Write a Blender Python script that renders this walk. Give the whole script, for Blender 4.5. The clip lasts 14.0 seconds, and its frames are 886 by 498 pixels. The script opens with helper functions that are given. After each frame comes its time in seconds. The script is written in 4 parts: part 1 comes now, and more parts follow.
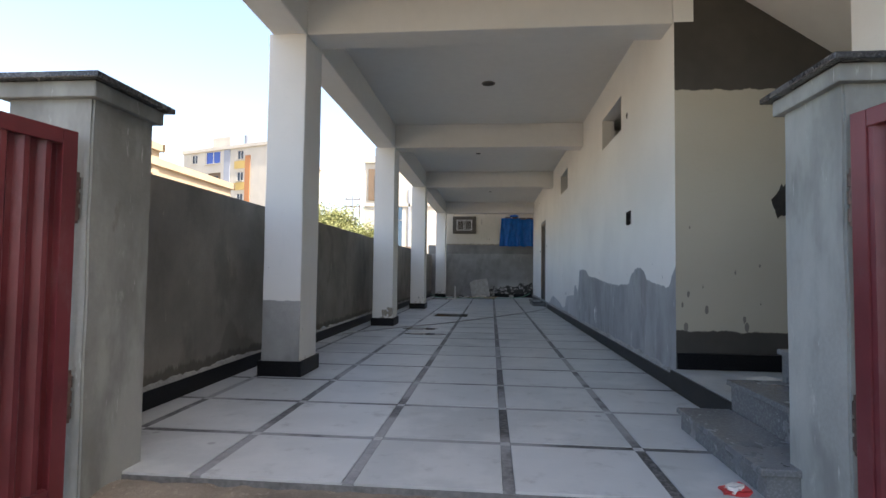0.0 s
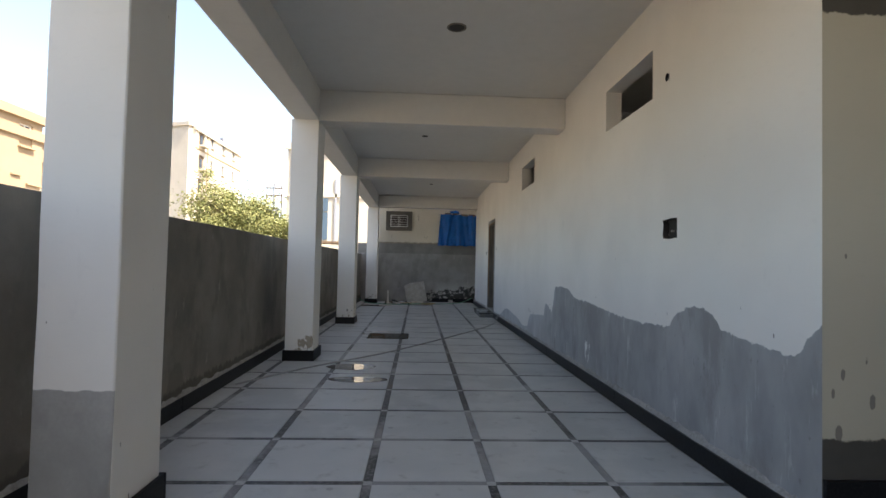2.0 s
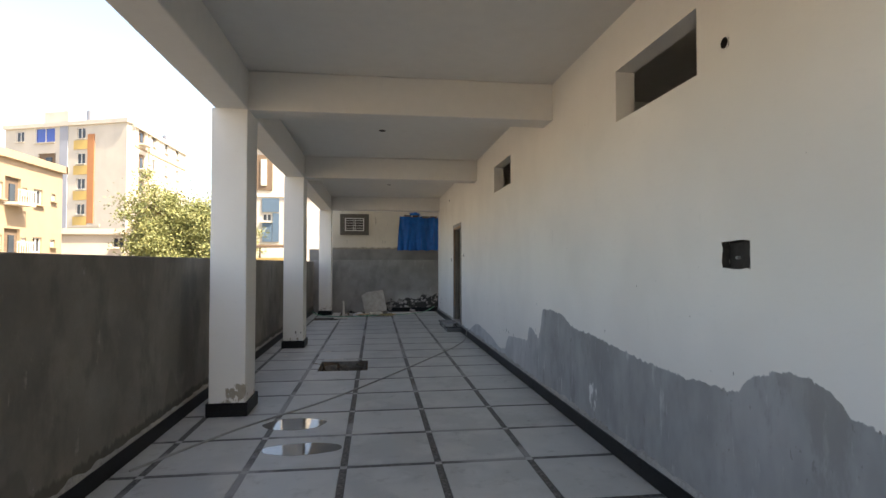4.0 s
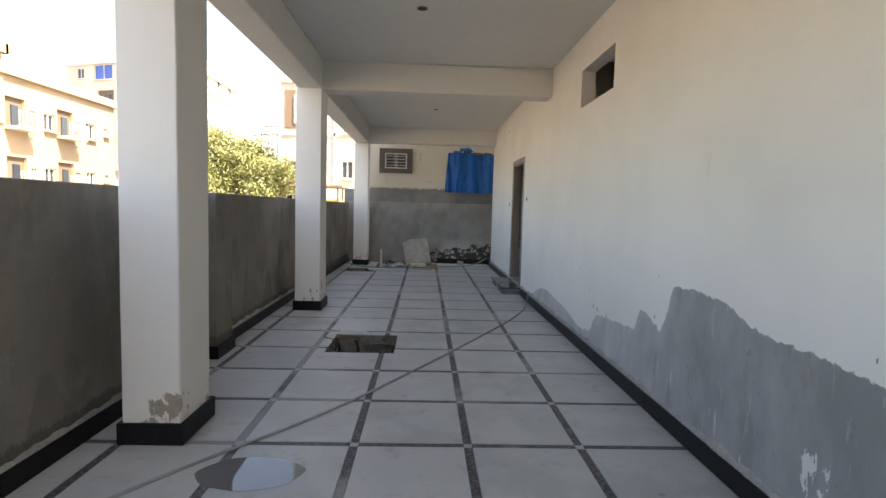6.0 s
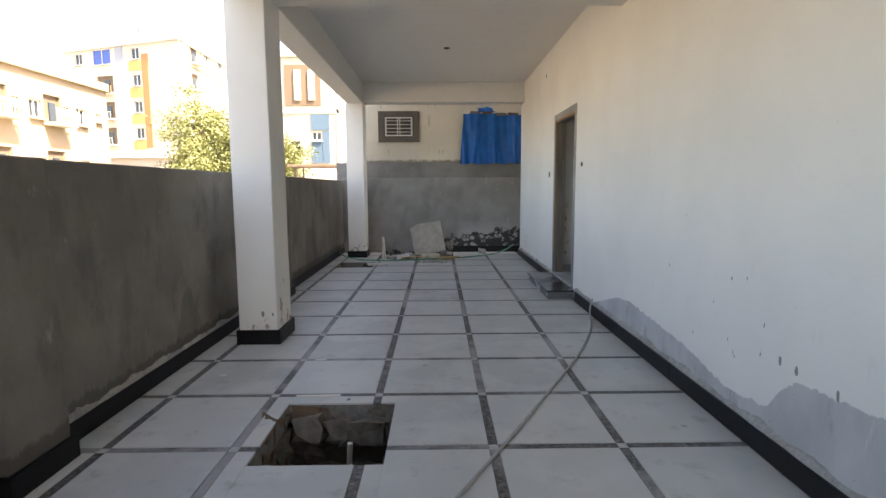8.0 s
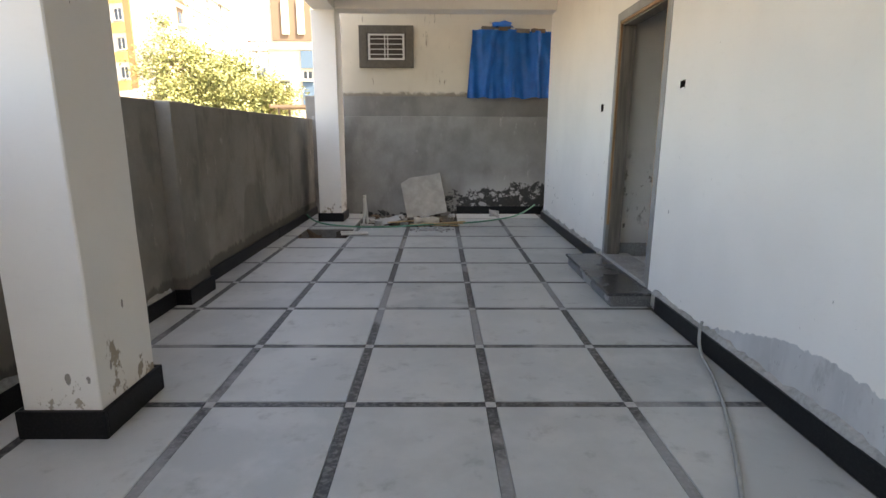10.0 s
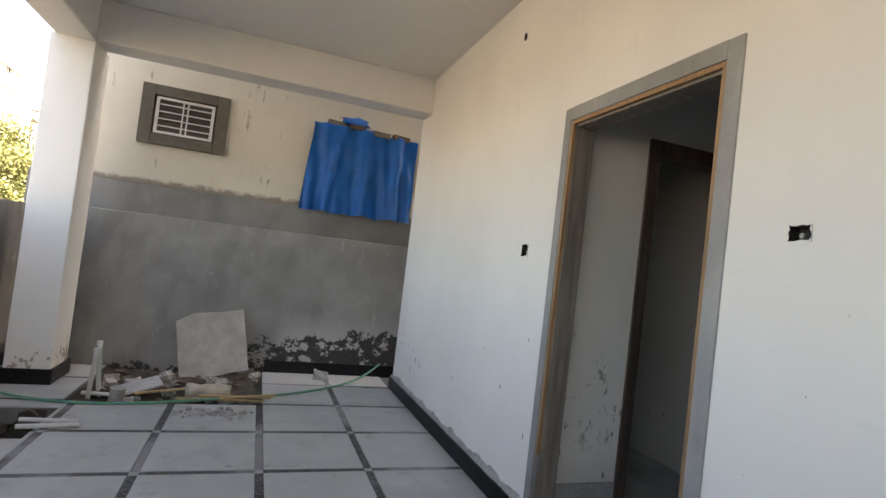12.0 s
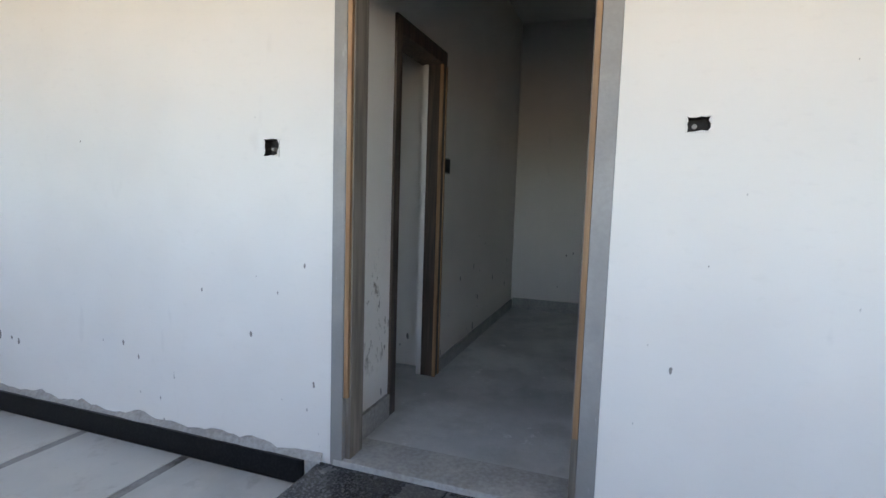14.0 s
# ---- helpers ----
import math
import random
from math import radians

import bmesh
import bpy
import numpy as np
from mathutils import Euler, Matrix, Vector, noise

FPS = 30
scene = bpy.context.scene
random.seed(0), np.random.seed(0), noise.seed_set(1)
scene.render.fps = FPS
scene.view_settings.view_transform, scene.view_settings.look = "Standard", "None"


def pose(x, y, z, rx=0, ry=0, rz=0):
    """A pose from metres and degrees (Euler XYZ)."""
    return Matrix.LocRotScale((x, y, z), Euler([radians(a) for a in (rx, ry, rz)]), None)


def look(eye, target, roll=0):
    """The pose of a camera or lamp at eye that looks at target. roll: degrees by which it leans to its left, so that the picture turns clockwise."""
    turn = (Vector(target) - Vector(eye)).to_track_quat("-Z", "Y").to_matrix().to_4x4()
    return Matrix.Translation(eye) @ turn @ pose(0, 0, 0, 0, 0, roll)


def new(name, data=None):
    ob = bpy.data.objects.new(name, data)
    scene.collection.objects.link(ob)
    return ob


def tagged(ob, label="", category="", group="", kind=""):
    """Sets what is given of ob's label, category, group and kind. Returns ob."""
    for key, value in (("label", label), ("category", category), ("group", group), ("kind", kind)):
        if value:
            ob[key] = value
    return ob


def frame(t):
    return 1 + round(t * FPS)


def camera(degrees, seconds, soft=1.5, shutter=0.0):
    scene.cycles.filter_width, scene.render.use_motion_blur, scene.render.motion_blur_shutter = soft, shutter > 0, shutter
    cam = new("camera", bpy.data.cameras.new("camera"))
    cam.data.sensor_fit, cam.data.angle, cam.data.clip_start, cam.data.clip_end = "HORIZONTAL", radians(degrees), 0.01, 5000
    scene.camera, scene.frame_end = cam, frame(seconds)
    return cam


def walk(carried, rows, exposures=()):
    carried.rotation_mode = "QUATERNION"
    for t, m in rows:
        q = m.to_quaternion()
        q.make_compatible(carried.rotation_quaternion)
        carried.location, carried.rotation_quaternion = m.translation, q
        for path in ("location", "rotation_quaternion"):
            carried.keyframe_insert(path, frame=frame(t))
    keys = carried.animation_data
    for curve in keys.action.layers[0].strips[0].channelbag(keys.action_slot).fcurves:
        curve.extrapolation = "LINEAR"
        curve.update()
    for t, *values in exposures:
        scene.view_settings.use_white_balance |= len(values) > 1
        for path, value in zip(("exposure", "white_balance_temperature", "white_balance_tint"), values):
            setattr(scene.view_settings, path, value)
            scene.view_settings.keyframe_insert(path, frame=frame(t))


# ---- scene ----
cam = camera(80.6, 14.0)
EXPOSURES = [(0, 2.55, 7050, 13), (1.5, 2.45, 7350, 13), (2.5, 2.55, 7850, 13), (3.7, 2.6, 8050, 14), (6.0, 3.15, 8150, 15), (7.5, 3.35, 8150, 15), (11, 3.65, 8650, 16), (12.5, 3.59, 8450, 16), (13, 3.9, 8450, 17), (14, 4.05, 7650, 16)]
PATH = [
    (0, (-0.079, 0.705, 0.879), (-0.264, 2.694, 0.965), 0.7),
    (0.5, (-0.21, 1.193, 0.894), (-0.314, 3.187, 1.004), 0.9),
    (1, (-0.264, 1.748, 0.965), (-0.328, 3.745, 1.042), 0.8),
    (1.5, (-0.372, 2.262, 1.046), (-0.347, 4.261, 1.074), 1.0),
    (2, (-0.424, 2.704, 1.164), (-0.33, 4.7, 1.227), 1.3),
    (2.5, (-0.427, 3.081, 1.334), (-0.33, 5.056, 1.634), 1.9),
    (3, (-0.469, 3.321, 1.458), (-0.264, 5.216, 2.063), 0.8),
    (3.5, (-0.506, 3.515, 1.487), (-0.201, 5.446, 1.908), -0.8),
    (3.6, (-0.506, 3.559, 1.486), (-0.205, 5.513, 1.787), -0.8),
    (3.7, (-0.496, 3.631, 1.449), (-0.204, 5.6, 1.647), -0.6),
    (5.8, (-0.277, 5.826, 1.365), (-0.218, 7.816, 1.174), 1.8),
    (6, (-0.284, 6.043, 1.384), (-0.213, 8.036, 1.23), 1.6),
    (6.5, (-0.291, 6.643, 1.389), (-0.161, 8.638, 1.334), 1.8),
    (7, (-0.244, 7.292, 1.387), (-0.103, 9.287, 1.332), 1.7),
    (7.5, (-0.282, 7.937, 1.382), (-0.187, 9.931, 1.265), 0.6),
    (7.7, (-0.282, 8.184, 1.361), (-0.227, 10.177, 1.198), -0.1),
    (9.8, (-0.271, 10.687, 1.245), (-0.329, 12.618, 0.729), -0.2),
    (10, (-0.249, 10.921, 1.25), (-0.232, 12.874, 0.82), 0.2),
    (10.5, (-0.198, 11.542, 1.296), (-0.061, 13.524, 1.067), 2.1),
    (11, (-0.168, 12.203, 1.314), (0.091, 14.183, 1.196), 2.7),
    (11.5, (-0.143, 12.798, 1.3), (0.245, 14.758, 1.226), 3.0),
    (12, (-0.166, 13.352, 1.352), (0.495, 15.238, 1.415), 6.8),
    (12.5, (-0.252, 13.815, 1.548), (0.861, 15.416, 1.991), 8.7),
    (13, (-0.302, 14.18, 1.682), (1.183, 15.317, 2.393), 3.7),
    (13.5, (-0.392, 14.465, 1.565), (1.391, 15.294, 1.931), 1.7),
    (14, (-0.602, 14.673, 1.306), (1.275, 15.335, 1.11), 1.8),
]
walk(cam, [(t, look(eye, target, roll)) for t, eye, target, roll in PATH], EXPOSURES)

# ---- world and sun ----
SUN_EL, SUN_AZ = 54.0, 116.0          # degrees; azimuth clockwise from +y
world = bpy.data.worlds.new("world")
scene.world = world
world.use_nodes = True
wn = world.node_tree.nodes
sky = wn.new("ShaderNodeTexSky")
sky.sky_type = 'NISHITA'
sky.sun_disc = False
sky.sun_elevation, sky.sun_rotation = radians(SUN_EL), radians(SUN_AZ)
sky.air_density, sky.dust_density, sky.ozone_density = 1.0, 2.4, 1.0
world.node_tree.links.new(sky.outputs[0], wn["Background"].inputs[0])
wn["Background"].inputs[1].default_value = 0.09
sun = new("sun", bpy.data.lights.new("sun", 'SUN'))
sun.data.energy, sun.data.angle, sun.data.color = 3.0, radians(0.6), (1.0, 0.93, 0.82)
sdir = Vector((math.sin(radians(SUN_AZ)) * math.cos(radians(SUN_EL)), math.cos(radians(SUN_AZ)) * math.cos(radians(SUN_EL)), math.sin(radians(SUN_EL))))
sun.matrix_world = look(sdir * 60, (0, 0, 0))


# ---- materials ----
class Nodes:
    """A small wrapper to write node graphs in few lines."""

    def __init__(self, name):
        self.m = bpy.data.materials.new(name)
        self.m.use_nodes = True
        self.t = self.m.node_tree
        self.bsdf = self.t.nodes["Principled BSDF"]
        self.pos = self.t.nodes.new("ShaderNodeNewGeometry").outputs["Position"]

    def put(self, a, socket):
        if isinstance(a, bpy.types.NodeSocket):
            self.t.links.new(a, socket)
        else:
            socket.default_value = a

    def math(self, op, a, b=0.0, c=0.0):
        n = self.t.nodes.new("ShaderNodeMath")
        n.operation = op
        for v, s in zip((a, b, c), n.inputs):
            self.put(v, s)
        return n.outputs[0]

    def scaled(self, scale, offset=(0, 0, 0)):
        n = self.t.nodes.new("ShaderNodeMapping")
        self.put(self.pos, n.inputs[0])
        n.inputs["Scale"].default_value = scale
        n.inputs["Location"].default_value = offset
        return n.outputs[0]

    def noise(self, scale, detail=4.0, rough=0.55, stretch=(1, 1, 1), offset=(0, 0, 0)):
        n = self.t.nodes.new("ShaderNodeTexNoise")
        self.put(self.scaled(stretch, offset), n.inputs["Vector"])
        n.inputs["Scale"].default_value, n.inputs["Detail"].default_value, n.inputs["Roughness"].default_value = scale, detail, rough
        return n.outputs["Fac"]

    def voronoi(self, scale, stretch=(1, 1, 1), feature='F1'):
        n = self.t.nodes.new("ShaderNodeTexVoronoi")
        n.feature = feature
        self.put(self.scaled(stretch), n.inputs["Vector"])
        n.inputs["Scale"].default_value = scale
        return n.outputs["Distance"]

    def step(self, v, lo, hi, a=0.0, b=1.0):
        n = self.t.nodes.new("ShaderNodeMapRange")
        n.interpolation_type = 'SMOOTHSTEP'
        for x, k in ((v, 0), (lo, 1), (hi, 2), (a, 3), (b, 4)):
            self.put(x, n.inputs[k])
        return n.outputs[0]

    def mix(self, f, a, b):
        n = self.t.nodes.new("ShaderNodeMix")
        n.data_type = 'RGBA'
        for v, k in ((f, 0), (a, 6), (b, 7)):
            if isinstance(v, tuple):
                v = (*v, 1.0)
            self.put(v, n.inputs[k])
        return n.outputs[2]

    def xyz(self):
        n = self.t.nodes.new("ShaderNodeSeparateXYZ")
        self.put(self.pos, n.inputs[0])
        return n.outputs

    def random(self):
        return self.t.nodes.new("ShaderNodeObjectInfo").outputs["Random"]

    def curve(self, v, points):
        n = self.t.nodes.new("ShaderNodeFloatCurve")
        c = n.mapping.curves[0]
        c.points[0].location, c.points[1].location = points[0], points[-1]
        for p in points[1:-1]:
            c.points.new(*p)
        for p in c.points:
            p.handle_type = 'VECTOR'
        n.mapping.update()
        self.put(v, n.inputs["Value"])
        return n.outputs[0]

    def done(self, colour, rough=0.8, metal=0.0, bump=None, strength=0.3, distance=0.01, spec=None):
        if isinstance(colour, tuple):
            colour = (*colour, 1.0)
        self.put(colour, self.bsdf.inputs["Base Color"])
        self.put(rough, self.bsdf.inputs["Roughness"])
        self.put(metal, self.bsdf.inputs["Metallic"])
        if spec is not None:
            self.put(spec, self.bsdf.inputs["Specular IOR Level"])
        if bump is not None:
            n = self.t.nodes.new("ShaderNodeBump")
            n.inputs["Strength"].default_value, n.inputs["Distance"].default_value = strength, distance
            self.put(bump, n.inputs["Height"])
            self.put(n.outputs[0], self.bsdf.inputs["Normal"])
        return self.m


def lit(c, k):
    return tuple(min(1.0, v * k) for v in c)


def plain(name, colour, rough=0.7, metal=0.0, grain=30.0, vary=0.12, bump=0.15, spec=None):
    """A surface with grain and larger soft variation."""
    g = Nodes(name)
    f = g.math('ADD', g.math('MULTIPLY', g.noise(grain), 0.5), g.math('MULTIPLY', g.noise(grain / 12), 0.5))
    col = g.mix(g.step(f, 0.3, 0.7), lit(colour, 1 - vary), lit(colour, 1 + vary))
    return g.done(col, rough, metal, g.noise(grain * 2), bump, 0.004, spec)


def specks(g, col, dirt, amount=0.05, low=None, scale=12.0):
    """Drops of mortar and dark scuffs on a painted wall, more of them low down."""
    d = g.voronoi(scale, (1, 1, 0.42))
    dense = g.noise(1.3, 2)
    lim = g.math('MULTIPLY', g.step(dense, 0.38, 0.58), amount * 2.2)
    if low is not None:
        lim = g.math('MULTIPLY', lim, g.step(g.xyz()[2], low, 0.15, -0.1, 1.25))
    lim = g.math('ADD', lim, g.math('MULTIPLY', g.math('SUBTRACT', g.noise(40), 0.5), 0.16))
    m = g.step(d, lim, g.math('ADD', lim, 0.03), 0.85, 0.0)
    col = g.mix(m, col, dirt)
    fine = g.voronoi(19.0, (1, 1, 0.55))
    few = g.math('MULTIPLY', g.step(g.noise(2.1, 3, 0.6, (1, 1, 1), (4, 2, 8)), 0.54, 0.74), 0.12)
    few = g.math('SUBTRACT', g.math('MULTIPLY', few, g.step(g.xyz()[2], 1.1, 0.2, 0.0, 1.0)), 0.05)
    col = g.mix(g.step(fine, few, g.math('ADD', few, 0.05), 0.6, 0.0), col, dirt)
    smear = g.math('MULTIPLY', g.step(g.noise(7, 3, 0.6, (1, 1, 0.35), (3, 7, 1)), 0.66, 0.76), 0.06)
    return g.mix(smear, col, dirt)


WHITE, CEMENT = (0.80, 0.775, 0.725), (0.25, 0.245, 0.23)


def putty(name, base=WHITE, low=1.2, amount=0.05):
    """Off-white wall putty with trowel marks and specks."""
    g = Nodes(name)
    col = g.mix(g.step(g.noise(0.9, 3), 0.3, 0.7), lit(base, 0.95), lit(base, 1.04))
    col = g.mix(g.step(g.noise(14, 3, 0.6, (1, 1, 2.5)), 0.55, 0.8, 0, 0.25), col, lit(base, 0.88))
    col = specks(g, col, (0.16, 0.14, 0.12), amount, low)
    return g, col


def putty_plain(name, base=WHITE, low=1.2, amount=0.05):
    g, col = putty(name, base, low, amount)
    return g.done(col, 0.78, 0, g.noise(22, 3), 0.12, 0.004)


def cement_colour(g, base=CEMENT, stain=0.55):
    """Bare cement plaster, with floated clouds, damp stains and white runs."""
    col = g.mix(g.step(g.noise(1.1, 5, 0.6), 0.3, 0.72), lit(base, 0.72), lit(base, 1.22))
    col = g.mix(g.step(g.noise(3.5, 4, 0.6, (1, 1, 0.5), (5, 2, 0)), 0.48, 0.68, 0, stain), col, lit(base, 0.5))
    col = g.mix(g.step(g.noise(9, 5, 0.7, (1, 1, 0.4), (1, 9, 4)), 0.62, 0.74, 0, 0.45), col, lit(base, 2.1))
    return g.mix(g.step(g.noise(60, 2), 0.3, 0.7, 0, 0.25), col, lit(base, 0.8))


def cement(name, base=CEMENT, stain=0.55):
    g = Nodes(name)
    return g.done(cement_colour(g, base, stain), 0.9, 0, g.noise(45, 4), 0.35, 0.006)


def compound_material():
    """Cement plaster with broad damp tide marks and splashes rising from the foot."""
    g = Nodes("cement_plaster")
    col = cement_colour(g, (0.265, 0.243, 0.21), 0.6)
    z = g.xyz()[2]
    tide = g.math('ADD', g.math('MULTIPLY', g.step(g.noise(0.8, 2, 0.5, (1, 1, 0), (2, 3, 0)), 0.5, 0.72), 0.75), g.math('MULTIPLY', g.noise(9, 4), 0.1))
    wet = g.step(g.math('SUBTRACT', z, tide), -0.03, 0.03, 0.5, 0.0)
    col = g.mix(wet, col, (0.15, 0.135, 0.112))
    splash = g.math('ADD', 0.12, g.math('MULTIPLY', g.noise(13, 4, 0.7, (1, 1, 0.15)), 0.16))
    col = g.mix(g.step(g.math('SUBTRACT', z, splash), -0.015, 0.02, 0.75, 0.0), col, (0.10, 0.088, 0.07))
    col = g.mix(g.step(g.noise(5, 6, 0.75, (1, 1, 0.7), (6, 1, 2)), 0.66, 0.72, 0, 0.5), col, (0.42, 0.4, 0.37))
    return g.done(col, 0.9, 0, g.noise(45, 4), 0.35, 0.006)


def pier_material():
    """Cement render with a thin whitish wash, rubbed through in streaks."""
    g = Nodes("pier_cement")
    col = cement_colour(g, (0.32, 0.325, 0.30), 0.45)
    wash = g.step(g.noise(2.4, 5, 0.65, (1, 1, 0.4), (3, 1, 6)), 0.42, 0.62, 0, 0.55)
    col = g.mix(wash, col, (0.48, 0.49, 0.455))
    col = g.mix(g.step(g.noise(14, 4, 0.7, (1.4, 1.4, 0.3), (1, 1, 8)), 0.64, 0.74, 0, 0.55), col, (0.7, 0.7, 0.67))
    col = g.mix(g.step(g.noise(6, 5, 0.7, (1, 1, 0.5), (9, 2, 1)), 0.62, 0.74, 0, 0.6), col, (0.19, 0.18, 0.16))
    return g.done(col, 0.9, 0, g.noise(35, 4), 0.4, 0.006)


def neighbour_material():
    """Cream paint with dark runs of rain and mould at the foot."""
    g = Nodes("neighbour_paint")
    base = (0.62, 0.575, 0.48)
    col = g.mix(g.step(g.noise(1.2, 4), 0.3, 0.7), lit(base, 0.92), lit(base, 1.06))
    run = g.math('MULTIPLY', g.step(g.noise(13, 4, 0.65, (1, 1, 0.16), (2, 0, 7)), 0.63, 0.68), g.step(g.noise(2.0, 3, 0.5, (1, 1, 0.8), (5, 5, 1)), 0.46, 0.58))
    col = g.mix(g.math('MULTIPLY', run, 0.85), col, (0.16, 0.125, 0.085))
    pale = g.step(g.noise(5, 4, 0.6, (1, 1, 0.2), (7, 1, 3)), 0.58, 0.72, 0, 0.35)
    col = g.mix(pale, col, (0.45, 0.37, 0.27))
    z = g.xyz()[2]
    top = g.math('ADD', 1.79, g.math('MULTIPLY', g.noise(8, 5, 0.7), 0.17))
    col = g.mix(g.step(g.math('SUBTRACT', z, top), -0.02, 0.03, 0.8, 0.0), col, (0.15, 0.125, 0.1))
    return g.done(col, 0.8, 0, g.noise(22, 3), 0.15, 0.004)


def long_wall_material():
    """White putty with a ragged grey putty band along the foot of the wall."""
    g, col = putty("long_wall_putty", WHITE, 1.4)
    x, y, z = g.xyz()
    along = g.math('DIVIDE', g.math('SUBTRACT', y, 4.9), 10.0)
    prof = ((0, .96), (.01, .86), (.018, .77), (.064, .81), (.08, .83), (.084, .9), (.1, .94), (.116, .92), (.132, .87), (.14, .77),
            (.18, .75), (.24, .76), (.32, .82), (.345, .82), (.365, .84), (.385, .92), (.42, .94), (.448, .91), (.452, .75), (.462, .58), (.488, .68), (.498, .66),
            (.505, .5), (.55, .47), (.592, .43), (.602, .36), (.612, .23), (.65, .19), (.7, .28), (.8, .35), (.83, .32), (.9, .12), (1, .0))
    h = g.curve(along, prof)
    edge = g.math('ADD', h, g.math('MULTIPLY', g.math('SUBTRACT', g.noise(18, 4, 0.6), 0.5), 0.07))
    m = g.step(g.math('SUBTRACT', z, edge), -0.004, 0.004, 1.0, 0.0)
    first = g.mix(g.step(g.noise(2.2, 4, 0.6, (1, 1, 0.5)), 0.3, 0.7), (0.26, 0.262, 0.26), (0.39, 0.39, 0.385))
    second = g.mix(g.step(g.noise(2.2, 4, 0.6, (1, 1, 0.5)), 0.3, 0.7), (0.42, 0.42, 0.415), (0.56, 0.56, 0.55))
    grey = g.mix(g.step(g.math('ADD', y, g.math('MULTIPLY', g.noise(2.0, 4), 1.2)), 9.9, 10.5), first, second)
    grey = g.mix(g.step(g.noise(8, 4, 0.7, (1, 1.4, 0.3), (2, 1, 5)), 0.58, 0.72, 0, 0.5), grey, (0.62, 0.62, 0.61))
    grey = g.mix(g.step(g.noise(2.6, 6, 0.7, (1, 1.5, 0.6), (8, 3, 5)), 0.52, 0.68, 0, 0.6), grey, (0.24, 0.23, 0.22))
    grey = g.mix(g.step(g.noise(24, 4, 0.7, (1, 1, 0.5), (1, 6, 2)), 0.64, 0.7, 0, 0.55), grey, (0.2, 0.19, 0.18))
    drip = g.math('MULTIPLY', g.step(g.noise(16, 3, 0.6, (1, 1, 0.12), (3, 5, 1)), 0.68, 0.73), g.step(z, 0.55, 0.25))
    grey = g.mix(g.math('MULTIPLY', drip, 0.8), grey, (0.7, 0.69, 0.66))
    dy, dz = g.math('DIVIDE', g.math('SUBTRACT', y, 8.06), 0.11), g.math('DIVIDE', g.math('SUBTRACT', z, 0.32), 0.15)
    near = g.step(g.math('ADD', g.math('MULTIPLY', dy, dy), g.math('MULTIPLY', dz, dz)), 0.2, 1.0, 0.13, 0.0)
    splat = g.step(g.math('ADD', g.noise(22, 5, 0.7, (1, 1, 0.4), (6, 6, 6)), near), 0.64, 0.67)
    grey = g.mix(g.math('MULTIPLY', splat, g.step(near, 0.005, 0.03)), grey, (0.74, 0.74, 0.72))
    return g.done(g.mix(m, col, grey), 0.8, 0, g.math('ADD', g.noise(25, 3), g.math('MULTIPLY', m, -0.6)), 0.2, 0.004)


def recess_material():
    """Painted wall with bare dark plaster above and below."""
    g, col = putty("recess_putty", (0.45, 0.405, 0.315), 2.2, 0.072)
    z = g.xyz()[2]
    w = g.math('MULTIPLY', g.math('SUBTRACT', g.noise(9, 4, 0.65), 0.5), 0.07)
    zz = g.math('ADD', z, w)
    bare = g.math('ADD', g.step(zz, 0.44, 0.45, 1, 0), g.step(zz, 2.32, 2.33))
    dark = g.mix(g.noise(5, 4), (0.045, 0.04, 0.033), (0.085, 0.075, 0.062))
    return g.done(g.mix(bare, col, dark), 0.85, 0, g.math('ADD', g.noise(30, 3), g.math('MULTIPLY', bare, -0.5)), 0.25, 0.004)


def first_column_material():
    """Putty column whose street face is still bare cement near the foot."""
    g, col = putty("first_column_putty", WHITE, 1.2)
    x, y, z = g.xyz()
    edge = g.math('ADD', 0.62, g.math('MULTIPLY', g.math('SUBTRACT', g.noise(9, 3), 0.5), 0.05))
    m = g.math('MULTIPLY', g.step(g.math('SUBTRACT', z, edge), -0.003, 0.003, 1, 0), g.step(y, 4.9195, 4.9215, 1, 0))
    return g.done(g.mix(m, col, cement_colour(g, (0.33, 0.325, 0.31))), 0.8, 0, g.noise(22, 3), 0.15, 0.004)


def end_wall_material():
    """Cement wall with flaking black waterproofing at its foot."""
    g = Nodes("end_wall_cement")
    col = cement_colour(g, (0.30, 0.29, 0.275), 0.4)
    x, y, z = g.xyz()
    top = g.math('ADD', g.step(x, -0.3, -0.05, 0.0, 0.36), g.math('MULTIPLY', g.math('SUBTRACT', g.noise(5, 6, 0.7), 0.5), 0.6))
    top = g.math('ADD', top, g.step(x, 0.5, 1.2, 0.0, 0.1))
    m = g.step(g.math('SUBTRACT', z, top), -0.008, 0.008, 1, 0)
    holes = g.step(g.math('SUBTRACT', g.noise(7, 6, 0.72, (1, 1, 1.2), (4, 4, 4)), g.step(x, 0.3, 1.1, 0.0, 0.06)), 0.51, 0.525, 1, 0)
    dark = g.mix(g.noise(25, 3), (0.025, 0.024, 0.023), (0.07, 0.066, 0.06))
    pale = g.mix(g.math('MULTIPLY', g.step(z, 0.3, 0.7, 1, 0), g.step(x, 0.0, 0.3)), col, (0.42, 0.41, 0.40))
    return g.done(g.mix(g.math('MULTIPLY', m, holes), pale, dark), 0.9, 0, g.noise(40, 4), 0.3, 0.006)


